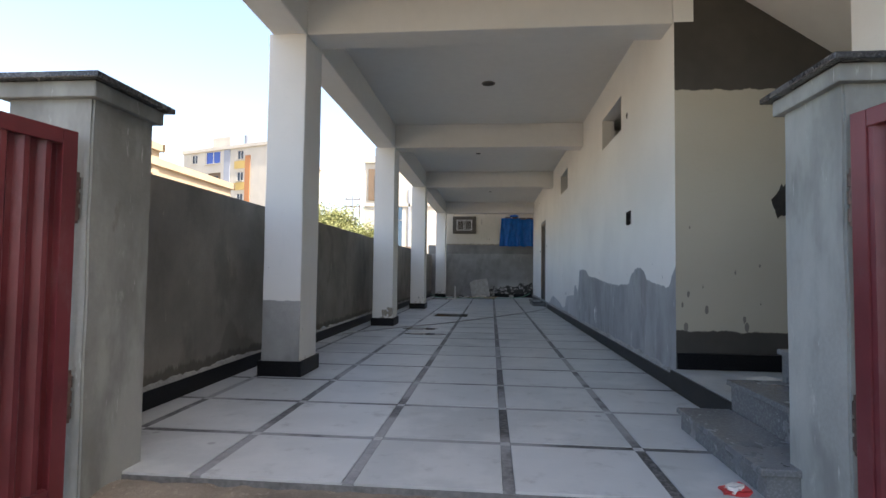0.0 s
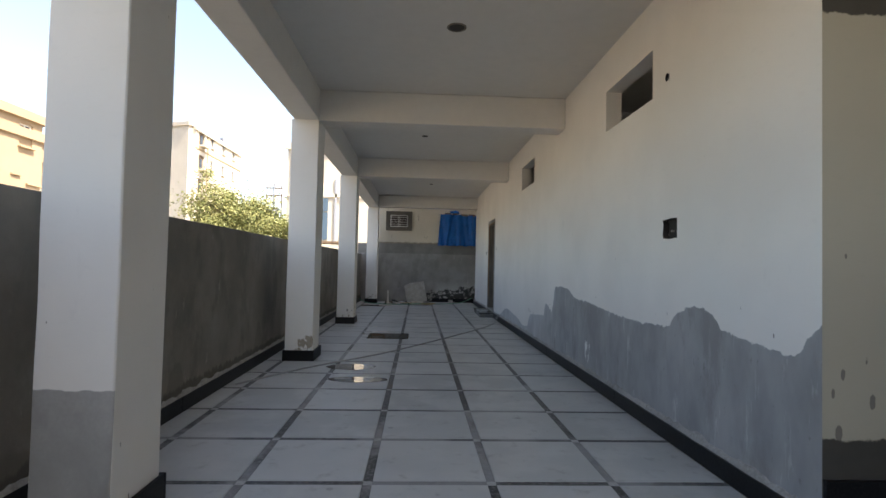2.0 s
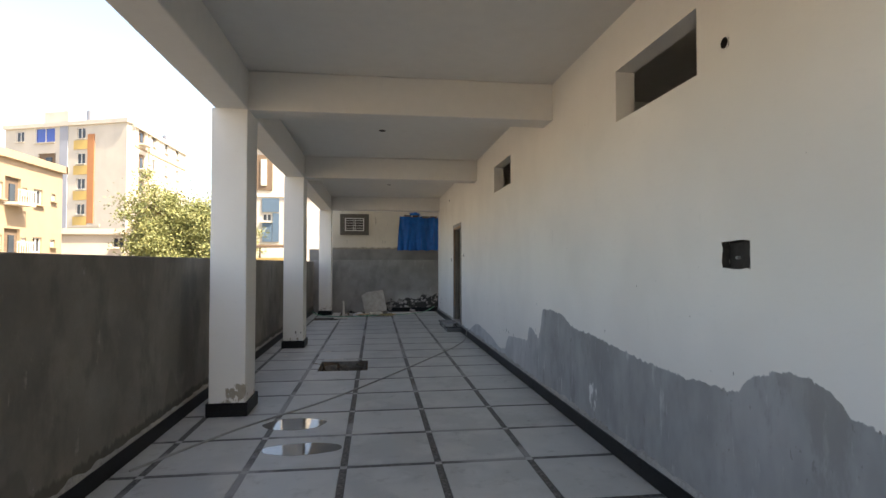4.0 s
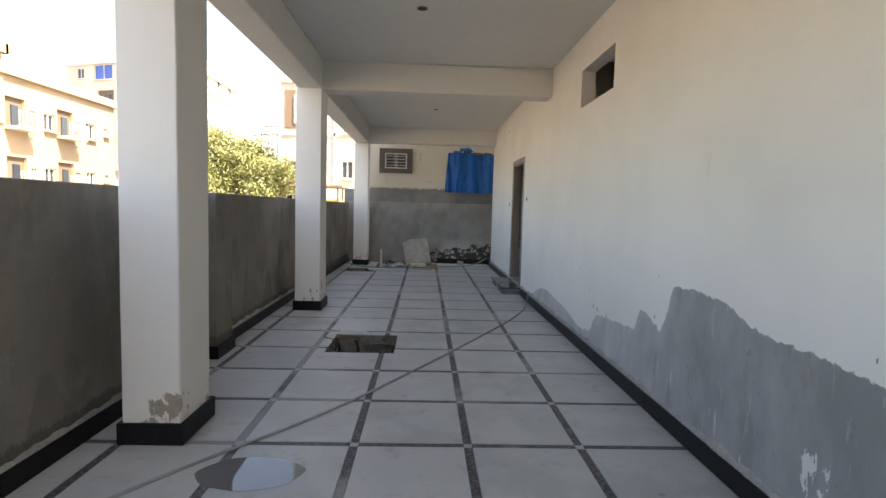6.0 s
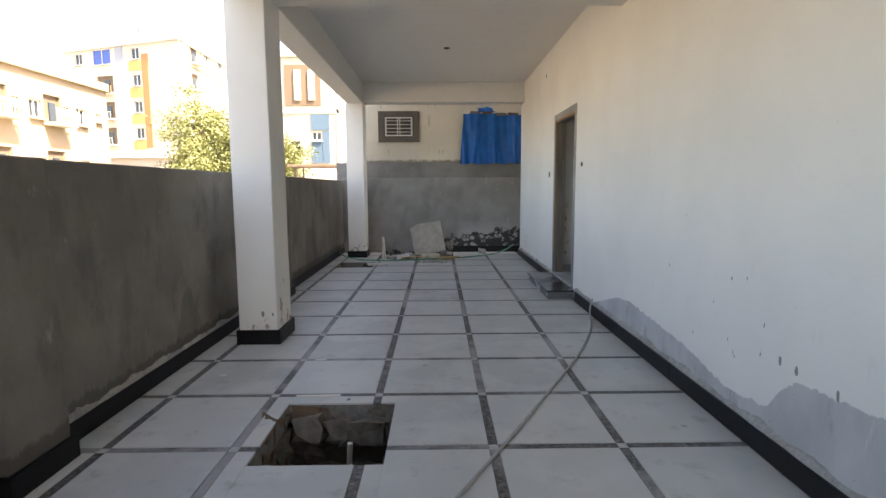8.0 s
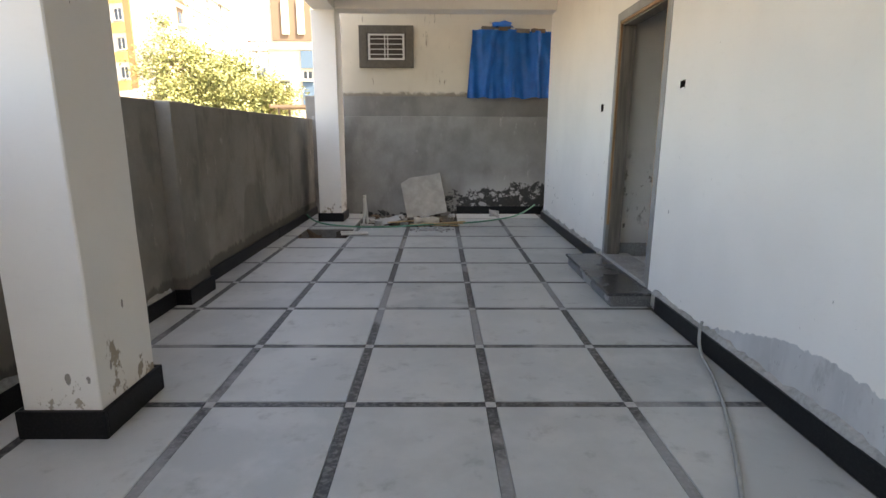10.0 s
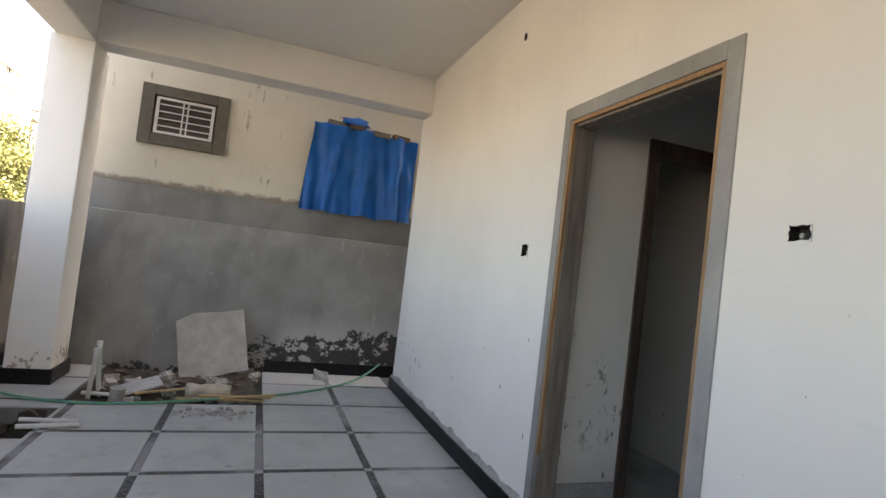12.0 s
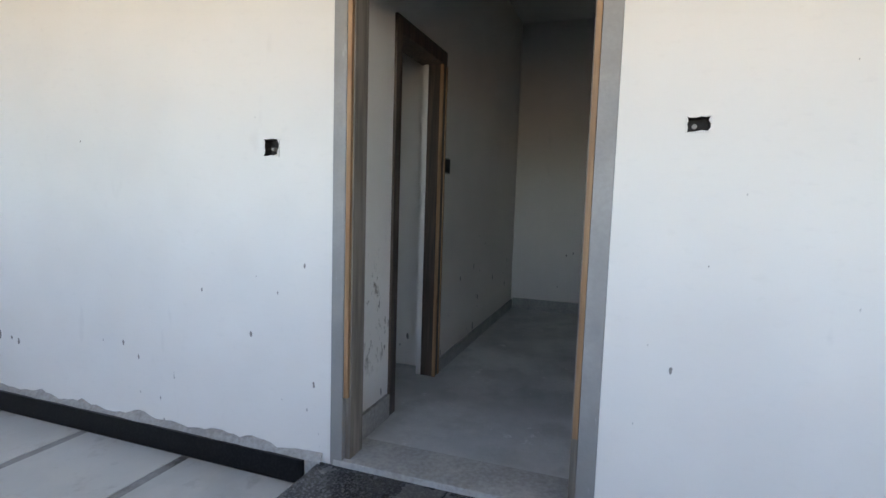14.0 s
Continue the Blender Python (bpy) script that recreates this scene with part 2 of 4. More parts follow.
def tile_material():
    """Matt pale grey floor tile, each a little different, dusty."""
    g = Nodes("floor_tile")
    base = g.mix(g.random(), (0.395, 0.41, 0.40), (0.485, 0.495, 0.48))
    col = g.mix(g.step(g.noise(2.2, 5, 0.6), 0.42, 0.62, 0, 0.7), base, (0.53, 0.535, 0.515))
    col = g.mix(g.step(g.noise(6, 5, 0.65, (1, 1, 1), (7, 1, 0)), 0.55, 0.72, 0, 0.5), col, (0.25, 0.25, 0.235))
    spot = g.step(g.voronoi(2.3), 0.03, 0.06, 0.5, 0)
    col = g.mix(spot, col, (0.16, 0.155, 0.15))
    rough = g.math('ADD', 0.33, g.math('MULTIPLY', g.noise(3.0, 4), 0.25))
    return g.done(col, rough, 0, g.noise(120, 2), 0.05, 0.002)


def strip_material():
    """Mottled black granite strip, smeared with pale grout here and there."""
    g = Nodes("granite_strip")
    rock = g.mix(g.step(g.noise(38, 5, 0.7), 0.42, 0.66), (0.035, 0.035, 0.035), (0.16, 0.155, 0.15))
    rock = g.mix(g.step(g.noise(15, 3), 0.6, 0.72, 0, 0.5), rock, (0.26, 0.25, 0.24))
    dust = g.step(g.math('ADD', g.noise(1.1, 4, 0.6), g.math('ADD', g.math('MULTIPLY', g.random(), 0.22), g.step(g.xyz()[1], 9.0, 3.0, 0.0, 0.1))), 0.63, 0.75, 0.0, 0.65)
    return g.done(g.mix(dust, rock, (0.36, 0.36, 0.355)), 0.5, 0, g.noise(60, 3), 0.15, 0.003)


def granite(name, dark, pale, rough=0.22, dusty=0.4):
    g = Nodes(name)
    col = g.mix(g.step(g.noise(90, 3, 0.6), 0.45, 0.65), dark, pale)
    dust = g.step(g.noise(2.5, 5, 0.65), 0.52, 0.75, 0, dusty)
    col = g.mix(dust, col, (0.3, 0.29, 0.275))
    return g.done(col, g.math('ADD', rough, g.math('MULTIPLY', dust, 0.9)), 0, g.noise(60, 2), 0.05, 0.002)


def earth_material(name, a, b):
    g = Nodes(name)
    col = g.mix(g.step(g.noise(3, 6, 0.65), 0.3, 0.7), a, b)
    col = g.mix(g.step(g.noise(30, 4, 0.7), 0.55, 0.7, 0, 0.6), col, lit(b, 1.35))
    return g.done(col, 0.95, 0, g.math('ADD', g.noise(14, 5, 0.7), g.math('MULTIPLY', g.noise(70, 3), 0.4)), 0.8, 0.02)


def leaf_material(name, a, b):
    g = Nodes(name)
    n = g.t.nodes.new("ShaderNodeNewGeometry")
    col = g.mix(n.outputs["Random Per Island"], a, b)
    m = g.done(col, 0.6)
    g.bsdf.inputs["Transmission Weight"].default_value = 0.0
    return m


def paint_far(name, c, vary=0.06):
    g = Nodes(name)
    col = g.mix(g.step(g.noise(0.35, 4), 0.3, 0.7), lit(c, 1 - vary), lit(c, 1 + vary))
    col = g.mix(g.step(g.noise(0.8, 4, 0.6, (1, 1, 0.2)), 0.6, 0.75, 0, 0.2), col, lit(c, 0.75))
    return g.done(col, 0.85)


def gate_material():
    g = Nodes("maroon_paint")
    col = g.mix(g.step(g.noise(3, 4), 0.3, 0.7), (0.125, 0.02, 0.025), (0.19, 0.036, 0.042))
    dust = g.step(g.noise(7, 5, 0.7, (1, 1, 0.3)), 0.52, 0.75, 0, 0.45)
    col = g.mix(dust, col, (0.27, 0.16, 0.16))
    return g.done(col, g.math('ADD', 0.38, g.math('MULTIPLY', dust, 0.5)), 0, g.noise(30, 3), 0.15, 0.003)


def wood_material(name, a, b):
    g = Nodes(name)
    col = g.mix(g.step(g.noise(9, 5, 0.6, (4, 4, 0.25)), 0.35, 0.7), a, b)
    return g.done(col, 0.55, 0, g.noise(20, 4, 0.6, (4, 4, 0.25)), 0.2, 0.003)


M_WALL = long_wall_material()
M_PUTTY = putty_plain("white_putty")
M_CEIL = plain("ceiling_putty", (0.70, 0.68, 0.64), 0.8, 0, 9, 0.03, 0.1)
def column_material():
    """Putty that has flaked off in patches low on the column."""
    g, col = putty("column_putty", WHITE, 1.0)
    z = g.xyz()[2]
    v = g.math('SUBTRACT', g.noise(6.5, 5, 0.65, (1, 1, 0.7)), g.step(z, 0.12, 0.75, 0.0, 0.32))
    m = g.step(v, 0.53, 0.56)
    peel = g.mix(g.noise(20, 4), (0.30, 0.25, 0.19), (0.44, 0.39, 0.31))
    return g.done(g.mix(m, col, peel), 0.8, 0, g.math('ADD', g.noise(22, 3), g.math('MULTIPLY', m, -0.5)), 0.2, 0.004)


def scuffed_material():
    """Room putty rubbed and scratched brown where the door was fitted."""
    g, col = putty("scuffed_putty", WHITE, 1.4, 0.07)
    z = g.xyz()[2]
    zone = g.math('MULTIPLY', g.step(z, 0.35, 0.55), g.step(z, 1.15, 0.95))
    m = g.math('MULTIPLY', g.step(g.noise(11, 5, 0.75, (1, 1, 0.6), (2, 2, 5)), 0.55, 0.62), zone)
    m = g.math('MULTIPLY', m, g.step(g.xyz()[0], 2.3, 2.2))
    col = g.mix(g.math('MULTIPLY', m, 0.8), col, (0.2, 0.165, 0.12))
    col = g.mix(g.step(z, 0.42, 0.18, 0.0, 0.35), col, (0.42, 0.4, 0.36))
    return g.done(col, 0.8, 0, g.noise(22, 3), 0.15, 0.004)


M_SCUFF = scuffed_material()
M_COLUMN = column_material()
M_COL1 = first_column_material()
M_RECESS = recess_material()
M_CEMENT = compound_material()
M_PIER = pier_material()
M_BAND = cement("band_cement", (0.22, 0.215, 0.205), 0.3)
M_END = end_wall_material()
M_TILE = tile_material()
M_STRIP = strip_material()
M_CROSS = plain("grout_square", (0.42, 0.42, 0.41), 0.8, 0, 40, 0.2)
M_SUB = plain("mortar_bed", (0.17, 0.165, 0.155), 0.95, 0, 40, 0.3, 0.5)
M_BLACK = granite("black_granite", (0.006, 0.006, 0.007), (0.013, 0.013, 0.014), 0.4, 0.02)
M_BLACK.node_tree.nodes["Principled BSDF"].inputs["Specular IOR Level"].default_value = 0.2
M_STEP = granite("grey_granite", (0.13, 0.133, 0.137), (0.21, 0.215, 0.22), 0.25)
M_STEPD = granite("dark_granite", (0.03, 0.03, 0.032), (0.10, 0.10, 0.105), 0.2)
M_MORTAR = plain("mortar", (0.36, 0.35, 0.33), 0.95, 0, 50, 0.25, 0.6)
M_EARTH = earth_material("earth", (0.16, 0.13, 0.095), (0.27, 0.225, 0.17))
M_GROUND = earth_material("dry_ground", (0.19, 0.165, 0.125), (0.28, 0.245, 0.19))
M_DAMP = earth_material("damp_earth", (0.045, 0.036, 0.026), (0.10, 0.083, 0.062))
M_BRICK = plain("pit_brick", (0.13, 0.09, 0.06), 0.95, 0, 25, 0.4, 0.6)
M_STONE = plain("pit_stone", (0.17, 0.15, 0.125), 0.95, 0, 18, 0.35, 0.6)
M_GATE = gate_material()
M_STEEL = plain("rusty_steel", (0.16, 0.11, 0.09), 0.6, 0.5, 40, 0.4, 0.3)
M_WOOD = wood_material("frame_wood", (0.27, 0.145, 0.07), (0.40, 0.24, 0.13))
M_JAMB = wood_material("dusty_jamb_wood", (0.15, 0.13, 0.11), (0.25, 0.22, 0.19))
M_WOODD = wood_material("dark_frame_wood", (0.05, 0.035, 0.028), (0.11, 0.075, 0.055))
M_FRAMEC = cement("frame_cement", (0.33, 0.325, 0.315), 0.3)
# near-black box metal, also used as painted shade in holes and cavities
M_DARKBOX = plain("dark_box_and_shade", (0.032, 0.028, 0.025), 0.7, 0.2, 30, 0.4, 0.4)
M_INFLOOR = cement("inside_floor_cement", (0.56, 0.565, 0.55), 0.4)
M_NEIGH = neighbour_material()
M_WINFR = plain("window_surround", (0.105, 0.093, 0.075), 0.85, 0, 30, 0.2, 0.3)
M_WHITEM = plain("white_metal", (0.62, 0.61, 0.59), 0.45, 0, 40, 0.08)
M_LOUVRE = plain("brown_shutter", (0.05, 0.036, 0.028), 0.6, 0, 30, 0.2)
M_TARP = plain("blue_tarp", (0.0, 0.10, 0.36), 0.42, 0, 8, 0.2, 0.4, 0.22)
M_PVC = plain("pvc_pipe", (0.62, 0.60, 0.55), 0.45, 0, 20, 0.1)
M_HOSE = plain("grey_hose", (0.33, 0.33, 0.31), 0.6, 0, 20, 0.15)
M_GREENH = plain("green_hose", (0.10, 0.30, 0.20), 0.5, 0, 20, 0.2)
M_SLAB = plain("concrete_slab", (0.42, 0.40, 0.355), 0.9, 0, 9, 0.22, 0.5)
M_BAMBOO = wood_material("split_wood", (0.40, 0.27, 0.12), (0.58, 0.42, 0.22))
M_BAG = plain("cement_bag", (0.50, 0.45, 0.36), 0.9, 0, 12, 0.25, 0.6)
M_PAPER = plain("crumpled_paper", (0.66, 0.62, 0.56), 0.85, 0, 20, 0.1, 0.4)
M_REDP = plain("red_wrapper", (0.55, 0.05, 0.05), 0.5, 0, 20, 0.2)
g = Nodes("puddle_water")
M_WATER = g.done((0.16, 0.16, 0.155), 0.03)
g = Nodes("window_glass_far")
M_GLASS = g.done((0.03, 0.04, 0.055), 0.12)
M_BLUEG = plain("blue_glass", (0.035, 0.08, 0.35), 0.15, 0, 3, 0.1, 0)
M_CREAM = paint_far("cream_paint", (0.31, 0.24, 0.165))
M_OFFW = paint_far("offwhite_paint", (0.48, 0.455, 0.405))
M_ORANGE = paint_far("orange_paint", (0.40, 0.18, 0.08))
M_YELLOW = paint_far("yellow_paint", (0.50, 0.36, 0.13))
M_GREYP = paint_far("grey_blue_paint", (0.27, 0.30, 0.36))
M_BLUEP = paint_far("steel_blue_paint", (0.06, 0.11, 0.17))
# taupe for panels and canopy; also the painted shade of the balcony backs
M_BROWNP = paint_far("taupe_paint_and_shade", (0.14, 0.10, 0.07))
M_BARK = wood_material("bark", (0.10, 0.075, 0.05), (0.19, 0.15, 0.10))
M_LEAF = leaf_material("green_leaf", (0.105, 0.135, 0.045), (0.23, 0.235, 0.09))
M_LEAFD = leaf_material("dry_leaf", (0.15, 0.125, 0.05), (0.27, 0.21, 0.09))


# ---- mesh helpers ----
def link(name, bm, material, smooth=False):
    me = bpy.data.meshes.new(name)
    bmesh.ops.recalc_face_normals(bm, faces=bm.faces)
    bm.to_mesh(me)
    bm.free()
    me.materials.append(material)
    if smooth:
        for p in me.polygons:
            p.use_smooth = True
    return new(name, me)


def part(name, bm, material, parent, label="", smooth=False):
    """One mesh object under a thing or a part."""
    ob = link(name, bm, material, smooth)
    ob.parent = parent
    if label:
        ob["label"] = label
    return ob


def thing(name, at, label, category, group="", kind=""):
    """An Empty at a thing's base; its parts are built in coordinates from that base."""
    ob = new(name)
    ob.location = at
    ob.empty_display_size = 0.1
    return tagged(ob, label, category, group, kind)


def box(x0, x1, y0, y1, z0, z1, bevel=0.0, bm=None):
    bm = bm or bmesh.new()
    r = bmesh.ops.create_cube(bm, size=1.0)
    vs = r["verts"]
    for v in vs:
        v.co = Vector((x0 + (v.co.x + .5) * (x1 - x0), y0 + (v.co.y + .5) * (y1 - y0), z0 + (v.co.z + .5) * (z1 - z0)))
    if bevel > 0:
        es = list({e for v in vs for e in v.link_edges})
        bmesh.ops.bevel(bm, geom=es, offset=bevel, segments=2, affect='EDGES', profile=0.6)
    return bm


def cyl(r, h, at=(0, 0, 0), seg=14, r2=None, bm=None, m=None):
    bm = bm or bmesh.new()
    mat = Matrix.Translation(at) @ (m or Matrix()) @ Matrix.Translation((0, 0, h / 2))
    bmesh.ops.create_cone(bm, cap_ends=True, segments=seg, radius1=r, radius2=r if r2 is None else r2, depth=h, matrix=mat)
    return bm


def solid(xs, ys, zs, full, material, name, wobble=0.0):
    """A wall or slab on a grid of cut lines; cells for which full() is false are openings."""
    bm = bmesh.new()
    verts = {}

    def v(i, j, k):
        if (i, j, k) not in verts:
            verts[i, j, k] = bm.verts.new((xs[i], ys[j], zs[k]))
        return verts[i, j, k]
    nx, ny, nz = len(xs) - 1, len(ys) - 1, len(zs) - 1
    cells = {(i, j, k) for i in range(nx) for j in range(ny) for k in range(nz)
             if full((xs[i] + xs[i + 1]) / 2, (ys[j] + ys[j + 1]) / 2, (zs[k] + zs[k + 1]) / 2)}
    for i, j, k in cells:
        for d, q in (((-1, 0, 0), ((0, 0, 0), (0, 0, 1), (0, 1, 1), (0, 1, 0))), ((1, 0, 0), ((1, 0, 0), (1, 1, 0), (1, 1, 1), (1, 0, 1))),
                     ((0, -1, 0), ((0, 0, 0), (1, 0, 0), (1, 0, 1), (0, 0, 1))), ((0, 1, 0), ((0, 1, 0), (0, 1, 1), (1, 1, 1), (1, 1, 0))),
                     ((0, 0, -1), ((0, 0, 0), (0, 1, 0), (1, 1, 0), (1, 0, 0))), ((0, 0, 1), ((0, 0, 1), (1, 0, 1), (1, 1, 1), (0, 1, 1)))):
            if (i + d[0], j + d[1], k + d[2]) not in cells:
                bm.faces.new([v(i + a, j + b, k + c) for a, b, c in q])
    ob = link(name, bm, material)
    return ob


def structure(ob, label, category):
    return tagged(ob, label, category, kind="structure")


def tube(name, pts, r, material, cyclic=False, res=3):
    cu = bpy.data.curves.new(name, 'CURVE')
    cu.dimensions = '3D'
    cu.bevel_depth, cu.bevel_resolution, cu.resolution_u = r, res, 8
    sp = cu.splines.new('NURBS')
    sp.points.add(len(pts) - 1)
    for p, c in zip(sp.points, pts):
        p.co = (*c, 1)
    sp.use_endpoint_u, sp.order_u = True, 3
    cu.use_fill_caps = True
    cu.materials.append(material)
    return new(name, cu)


def rough_block(sx, sy, sz, seed, amount=0.12):
    """A broken stone or brick: a cut-up box with pushed corners."""
    bm = box(-sx / 2, sx / 2, -sy / 2, sy / 2, 0, sz)
    bmesh.ops.subdivide_edges(bm, edges=bm.edges[:], cuts=1, use_grid_fill=True)
    rnd = random.Random(seed)
    m = min(sx, sy, sz)
    for v in bm.verts:
        v.co += Vector((rnd.uniform(-1, 1), rnd.uniform(-1, 1), rnd.uniform(-1, 1) if v.co.z > 0.001 else 0)) * m * amount
        if abs(v.co.x) > sx * .4 and abs(v.co.y) > sy * .4:
            v.co.x *= 0.9
            v.co.y *= 0.9
    return bm

# ---- plan, in metres ----
W = 1.345                      # face of the long wall
LW = -2.21                    # inner face of the compound wall
END = 19.25                    # inner face of the end wall
CEIL, BEAM = 3.25, 2.875
WEND = 18.80                   # far corner of the house
PX, PY, Y0 = 0.665, 0.695, 4.145
COLS = (4.9, 8.97, 12.9, 18.45)
PIT = (-1.21, -0.55, 10.93, 11.66)
TRENCH = (-2.02, -1.38, 17.2, 17.86)
RUBBLE = (-1.42, 0.03, 18.0, 19.25)
HOLES = (PIT, TRENCH, RUBBLE)


def inside(x, y, r):
    return r[0] < x < r[1] and r[2] < y < r[3]


# ---- ground ----
gx = [-400, -60, -20, LW - .16, 1.6, 20, 60, 400]
gy = [-400, -40, -5, 2.83, 19.6, 45, 120, 600]
bm = bmesh.new()
for i in range(len(gx) - 1):
    for j in range(len(gy) - 1):
        if not (i == 3 and j == 3):
            bm.faces.new([bm.verts.new(c) for c in ((gx[i], gy[j], -.12), (gx[i + 1], gy[j], -.12), (gx[i + 1], gy[j + 1], -.12), (gx[i], gy[j + 1], -.12))])
bmesh.ops.remove_doubles(bm, verts=bm.verts, dist=0.001)
structure(link("ground", bm, M_GROUND), "dry dusty brown earth ground around the plot", "ground")

# heap of loose earth at the edge of the paving
bm = bmesh.new()
bmesh.ops.create_grid(bm, x_segments=70, y_segments=26, size=0.5)
for v in bm.verts:
    u, w = v.co.x + .5, v.co.y + .5
    x, y = -2.2 + u * 3.6, 1.75 + w * 1.13
    h = (0.085 * min(1, w * 1.6) + 0.05 * noise.noise((x * 3, y * 3, 0)) * min(1, (1 - w) * 6 + .5) + 0.02 * noise.noise((x * 12, y * 12, 3)))
    v.co = (x, y, -.125 + max(0.0, h) * (1 if .02 < u < .98 and w > .02 else 0))
tagged(link("loose_earth", bm, M_EARTH, True), "loose brown earth and mortar crumbs beside the paving edge", "earth", kind="stuff")

# ---- floor bed with the openings cut through ----
xs = sorted({LW - .15, 1.5, PIT[0], PIT[1], TRENCH[0], TRENCH[1], RUBBLE[0], RUBBLE[1]})
ys = sorted({2.86, END, PIT[2], PIT[3], TRENCH[2], TRENCH[3], RUBBLE[2]})
floor = structure(solid(xs, ys, [-.13, -.013], lambda x, y, z: not any(inside(x, y, r) for r in HOLES), M_SUB, "floor"),
                  "car porch floor of grey tiles with dark granite strips", "floor")

# ---- compound wall with pilasters ----
wall_west = structure(link("wall_west", box(LW - .14, LW, 2.99, END + .15, -.2, 1.472, .008), M_CEMENT), "bare grey cement plastered compound wall", "wall")
for y0 in (10.65, 14.66):
    structure(link("wall_pilaster", box(LW - .001, LW + .11, y0, y0 + .38, -.01, 1.469, .012), M_CEMENT), "grey cement pilaster on the compound wall", "pilaster")
structure(link("wall_end", box(LW, 3.0, END, END + .14, -.6, 1.515, .008), M_END), "grey cement end wall with flaking black coating at its foot", "wall")
structure(link("wall_neighbour_base", box(-2.36, 4.0, 19.5, 19.75, -.3, 1.83, .006), M_BAND), "grey cement base of the neighbouring house", "wall")

# ---- long wall with vents, door and socket boxes ----
DOOR = (14.765, 15.835, .06, 2.27)
VENTS = ((6.60, 7.60, 2.478, 2.862), (10.69, 11.67, 2.49, 2.88))
SOCKETS = ((6.20, 6.41, 1.387, 1.533), (16.135, 16.22, 1.465, 1.543), (14.436, 14.512, 1.548, 1.604),
           (6.33, 6.40, 2.53, 2.595), (16.475, 16.52, 2.915, 2.975))
xs = [W, W + .055, W + .15]
ys = sorted({4.915, WEND, DOOR[0], DOOR[1], *(v for r in VENTS + SOCKETS for v in r[:2])})
zs = sorted({-.2, CEIL + .1, DOOR[2], DOOR[3], *(v for r in VENTS + SOCKETS for v in r[2:])})


def wall_full(x, y, z):
    if inside(y, z, DOOR) or any(inside(y, z, r) for r in VENTS):
        return False
    return not (x < W + .055 and any(inside(y, z, r) for r in SOCKETS))


wall_east = structure(solid(xs, ys, zs, wall_full, M_WALL, "wall_east"), "long off-white putty wall with a ragged grey patch along its foot", "wall")

for n, (y0, y1, z0, z1) in enumerate(SOCKETS):
    cy, cz, wy, wz = (y0 + y1) / 2, (z0 + z1) / 2, (y1 - y0) / 2, (z1 - z0) / 2
    rnd = random.Random(40 + n)
    t = thing("socket_box" if n < 3 else "conduit_hole", (W + .03, cy, cz), "open rusty electrical box let into the wall" if n < 3 else "small dark conduit hole in the putty wall", "socket")
    part("box_back", box(.014, .022, -wy + .002, wy - .002, -wz + .002, wz - .002), M_DARKBOX, t)
    bm = bmesh.new()
    sides = bmesh.new()
    k = 18
    outer = [bm.verts.new((-.033, wy * 1.02 * max(-1, min(1, 1.5 * math.cos(a))), wz * 1.02 * max(-1, min(1, 1.5 * math.sin(a))))) for a in (i * math.tau / k for i in range(k))]
    if n < 3:
        lo = .88 if n == 0 else .7
        inner = [bm.verts.new((-.031, v.co.y * rnd.uniform(lo, 1.0), v.co.z * rnd.uniform(lo, 1.0))) for v in outer]
    else:
        inner = [bm.verts.new((-.031, wy * .8 * math.cos(i * math.tau / k), wz * .9 * math.sin(i * math.tau / k))) for i in range(k)]
    deep = [bm.verts.new((.012, v.co.y * .98, v.co.z * .98)) for v in inner]
    for i in range(k):
        j = (i + 1) % k
        bm.faces.new((outer[i], outer[j], inner[j], inner[i]))
        sides.faces.new([sides.verts.new(v.co) for v in (inner[i], inner[j], deep[j], deep[i])])
    bmesh.ops.delete(bm, geom=deep, context='VERTS')
    bmesh.ops.remove_doubles(sides, verts=sides.verts, dist=.0001)
    part("broken_rim", bm, M_PUTTY, t, "ragged putty edge")
    # inner sides coloured near-black so the opening reads as shaded
    part("dark_inner_side", sides, M_DARKBOX, t)
    if n < 3:
        part("conduit_stub", cyl(.008, .02, (-.006, wy * .25, -wz * .2), 10, m=pose(0, 0, 0, 0, 90, 0)), M_MORTAR, t, "grey conduit end")

# ---- recess beside the entrance steps ----
structure(link("wall_recess", box(W + .151, 3.4, 4.915, 5.1, -.2, CEIL + .1, 0), M_RECESS), "painted recess wall with bare dark plaster bands", "wall")
structure(link("wall_recess_end", box(W + .0015, W + .1505, 4.9125, 4.9145, .15, BEAM, 0), M_RECESS), "painted end of the long wall", "wall")
structure(link("wall_recess_side", box(3.4, 3.6, 2.9, 5.1, -.2, CEIL + .1, 0), M_RECESS), "plain side wall behind the entrance steps", "wall")
bm = bmesh.new()
vs = [bm.verts.new(c) for y in (3.3, 4.91) for c in ((1.84, y, 3.06), (3.39, y, 2.0), (3.39, y, 2.18), (1.84, y, CEIL))]
for f in ((0, 1, 2, 3), (7, 6, 5, 4), (0, 4, 5, 1), (1, 5, 6, 2), (2, 6, 7, 3), (3, 7, 4, 0)):
    bm.faces.new([vs[i] for i in f])
structure(link("stair_soffit", bm, M_CEIL), "sloping plastered underside of a stair flight", "soffit")
structure(link("porch_column", box(2.03, 2.36, 3.6, 3.95, -.1, CEIL, .01), M_PUTTY), "whitish plastered column beside the entrance", "column")
rnd = random.Random(5)
# ragged plate on the wall; its dark colour carries the hole's inner shade
bm = bmesh.new()
ring = []
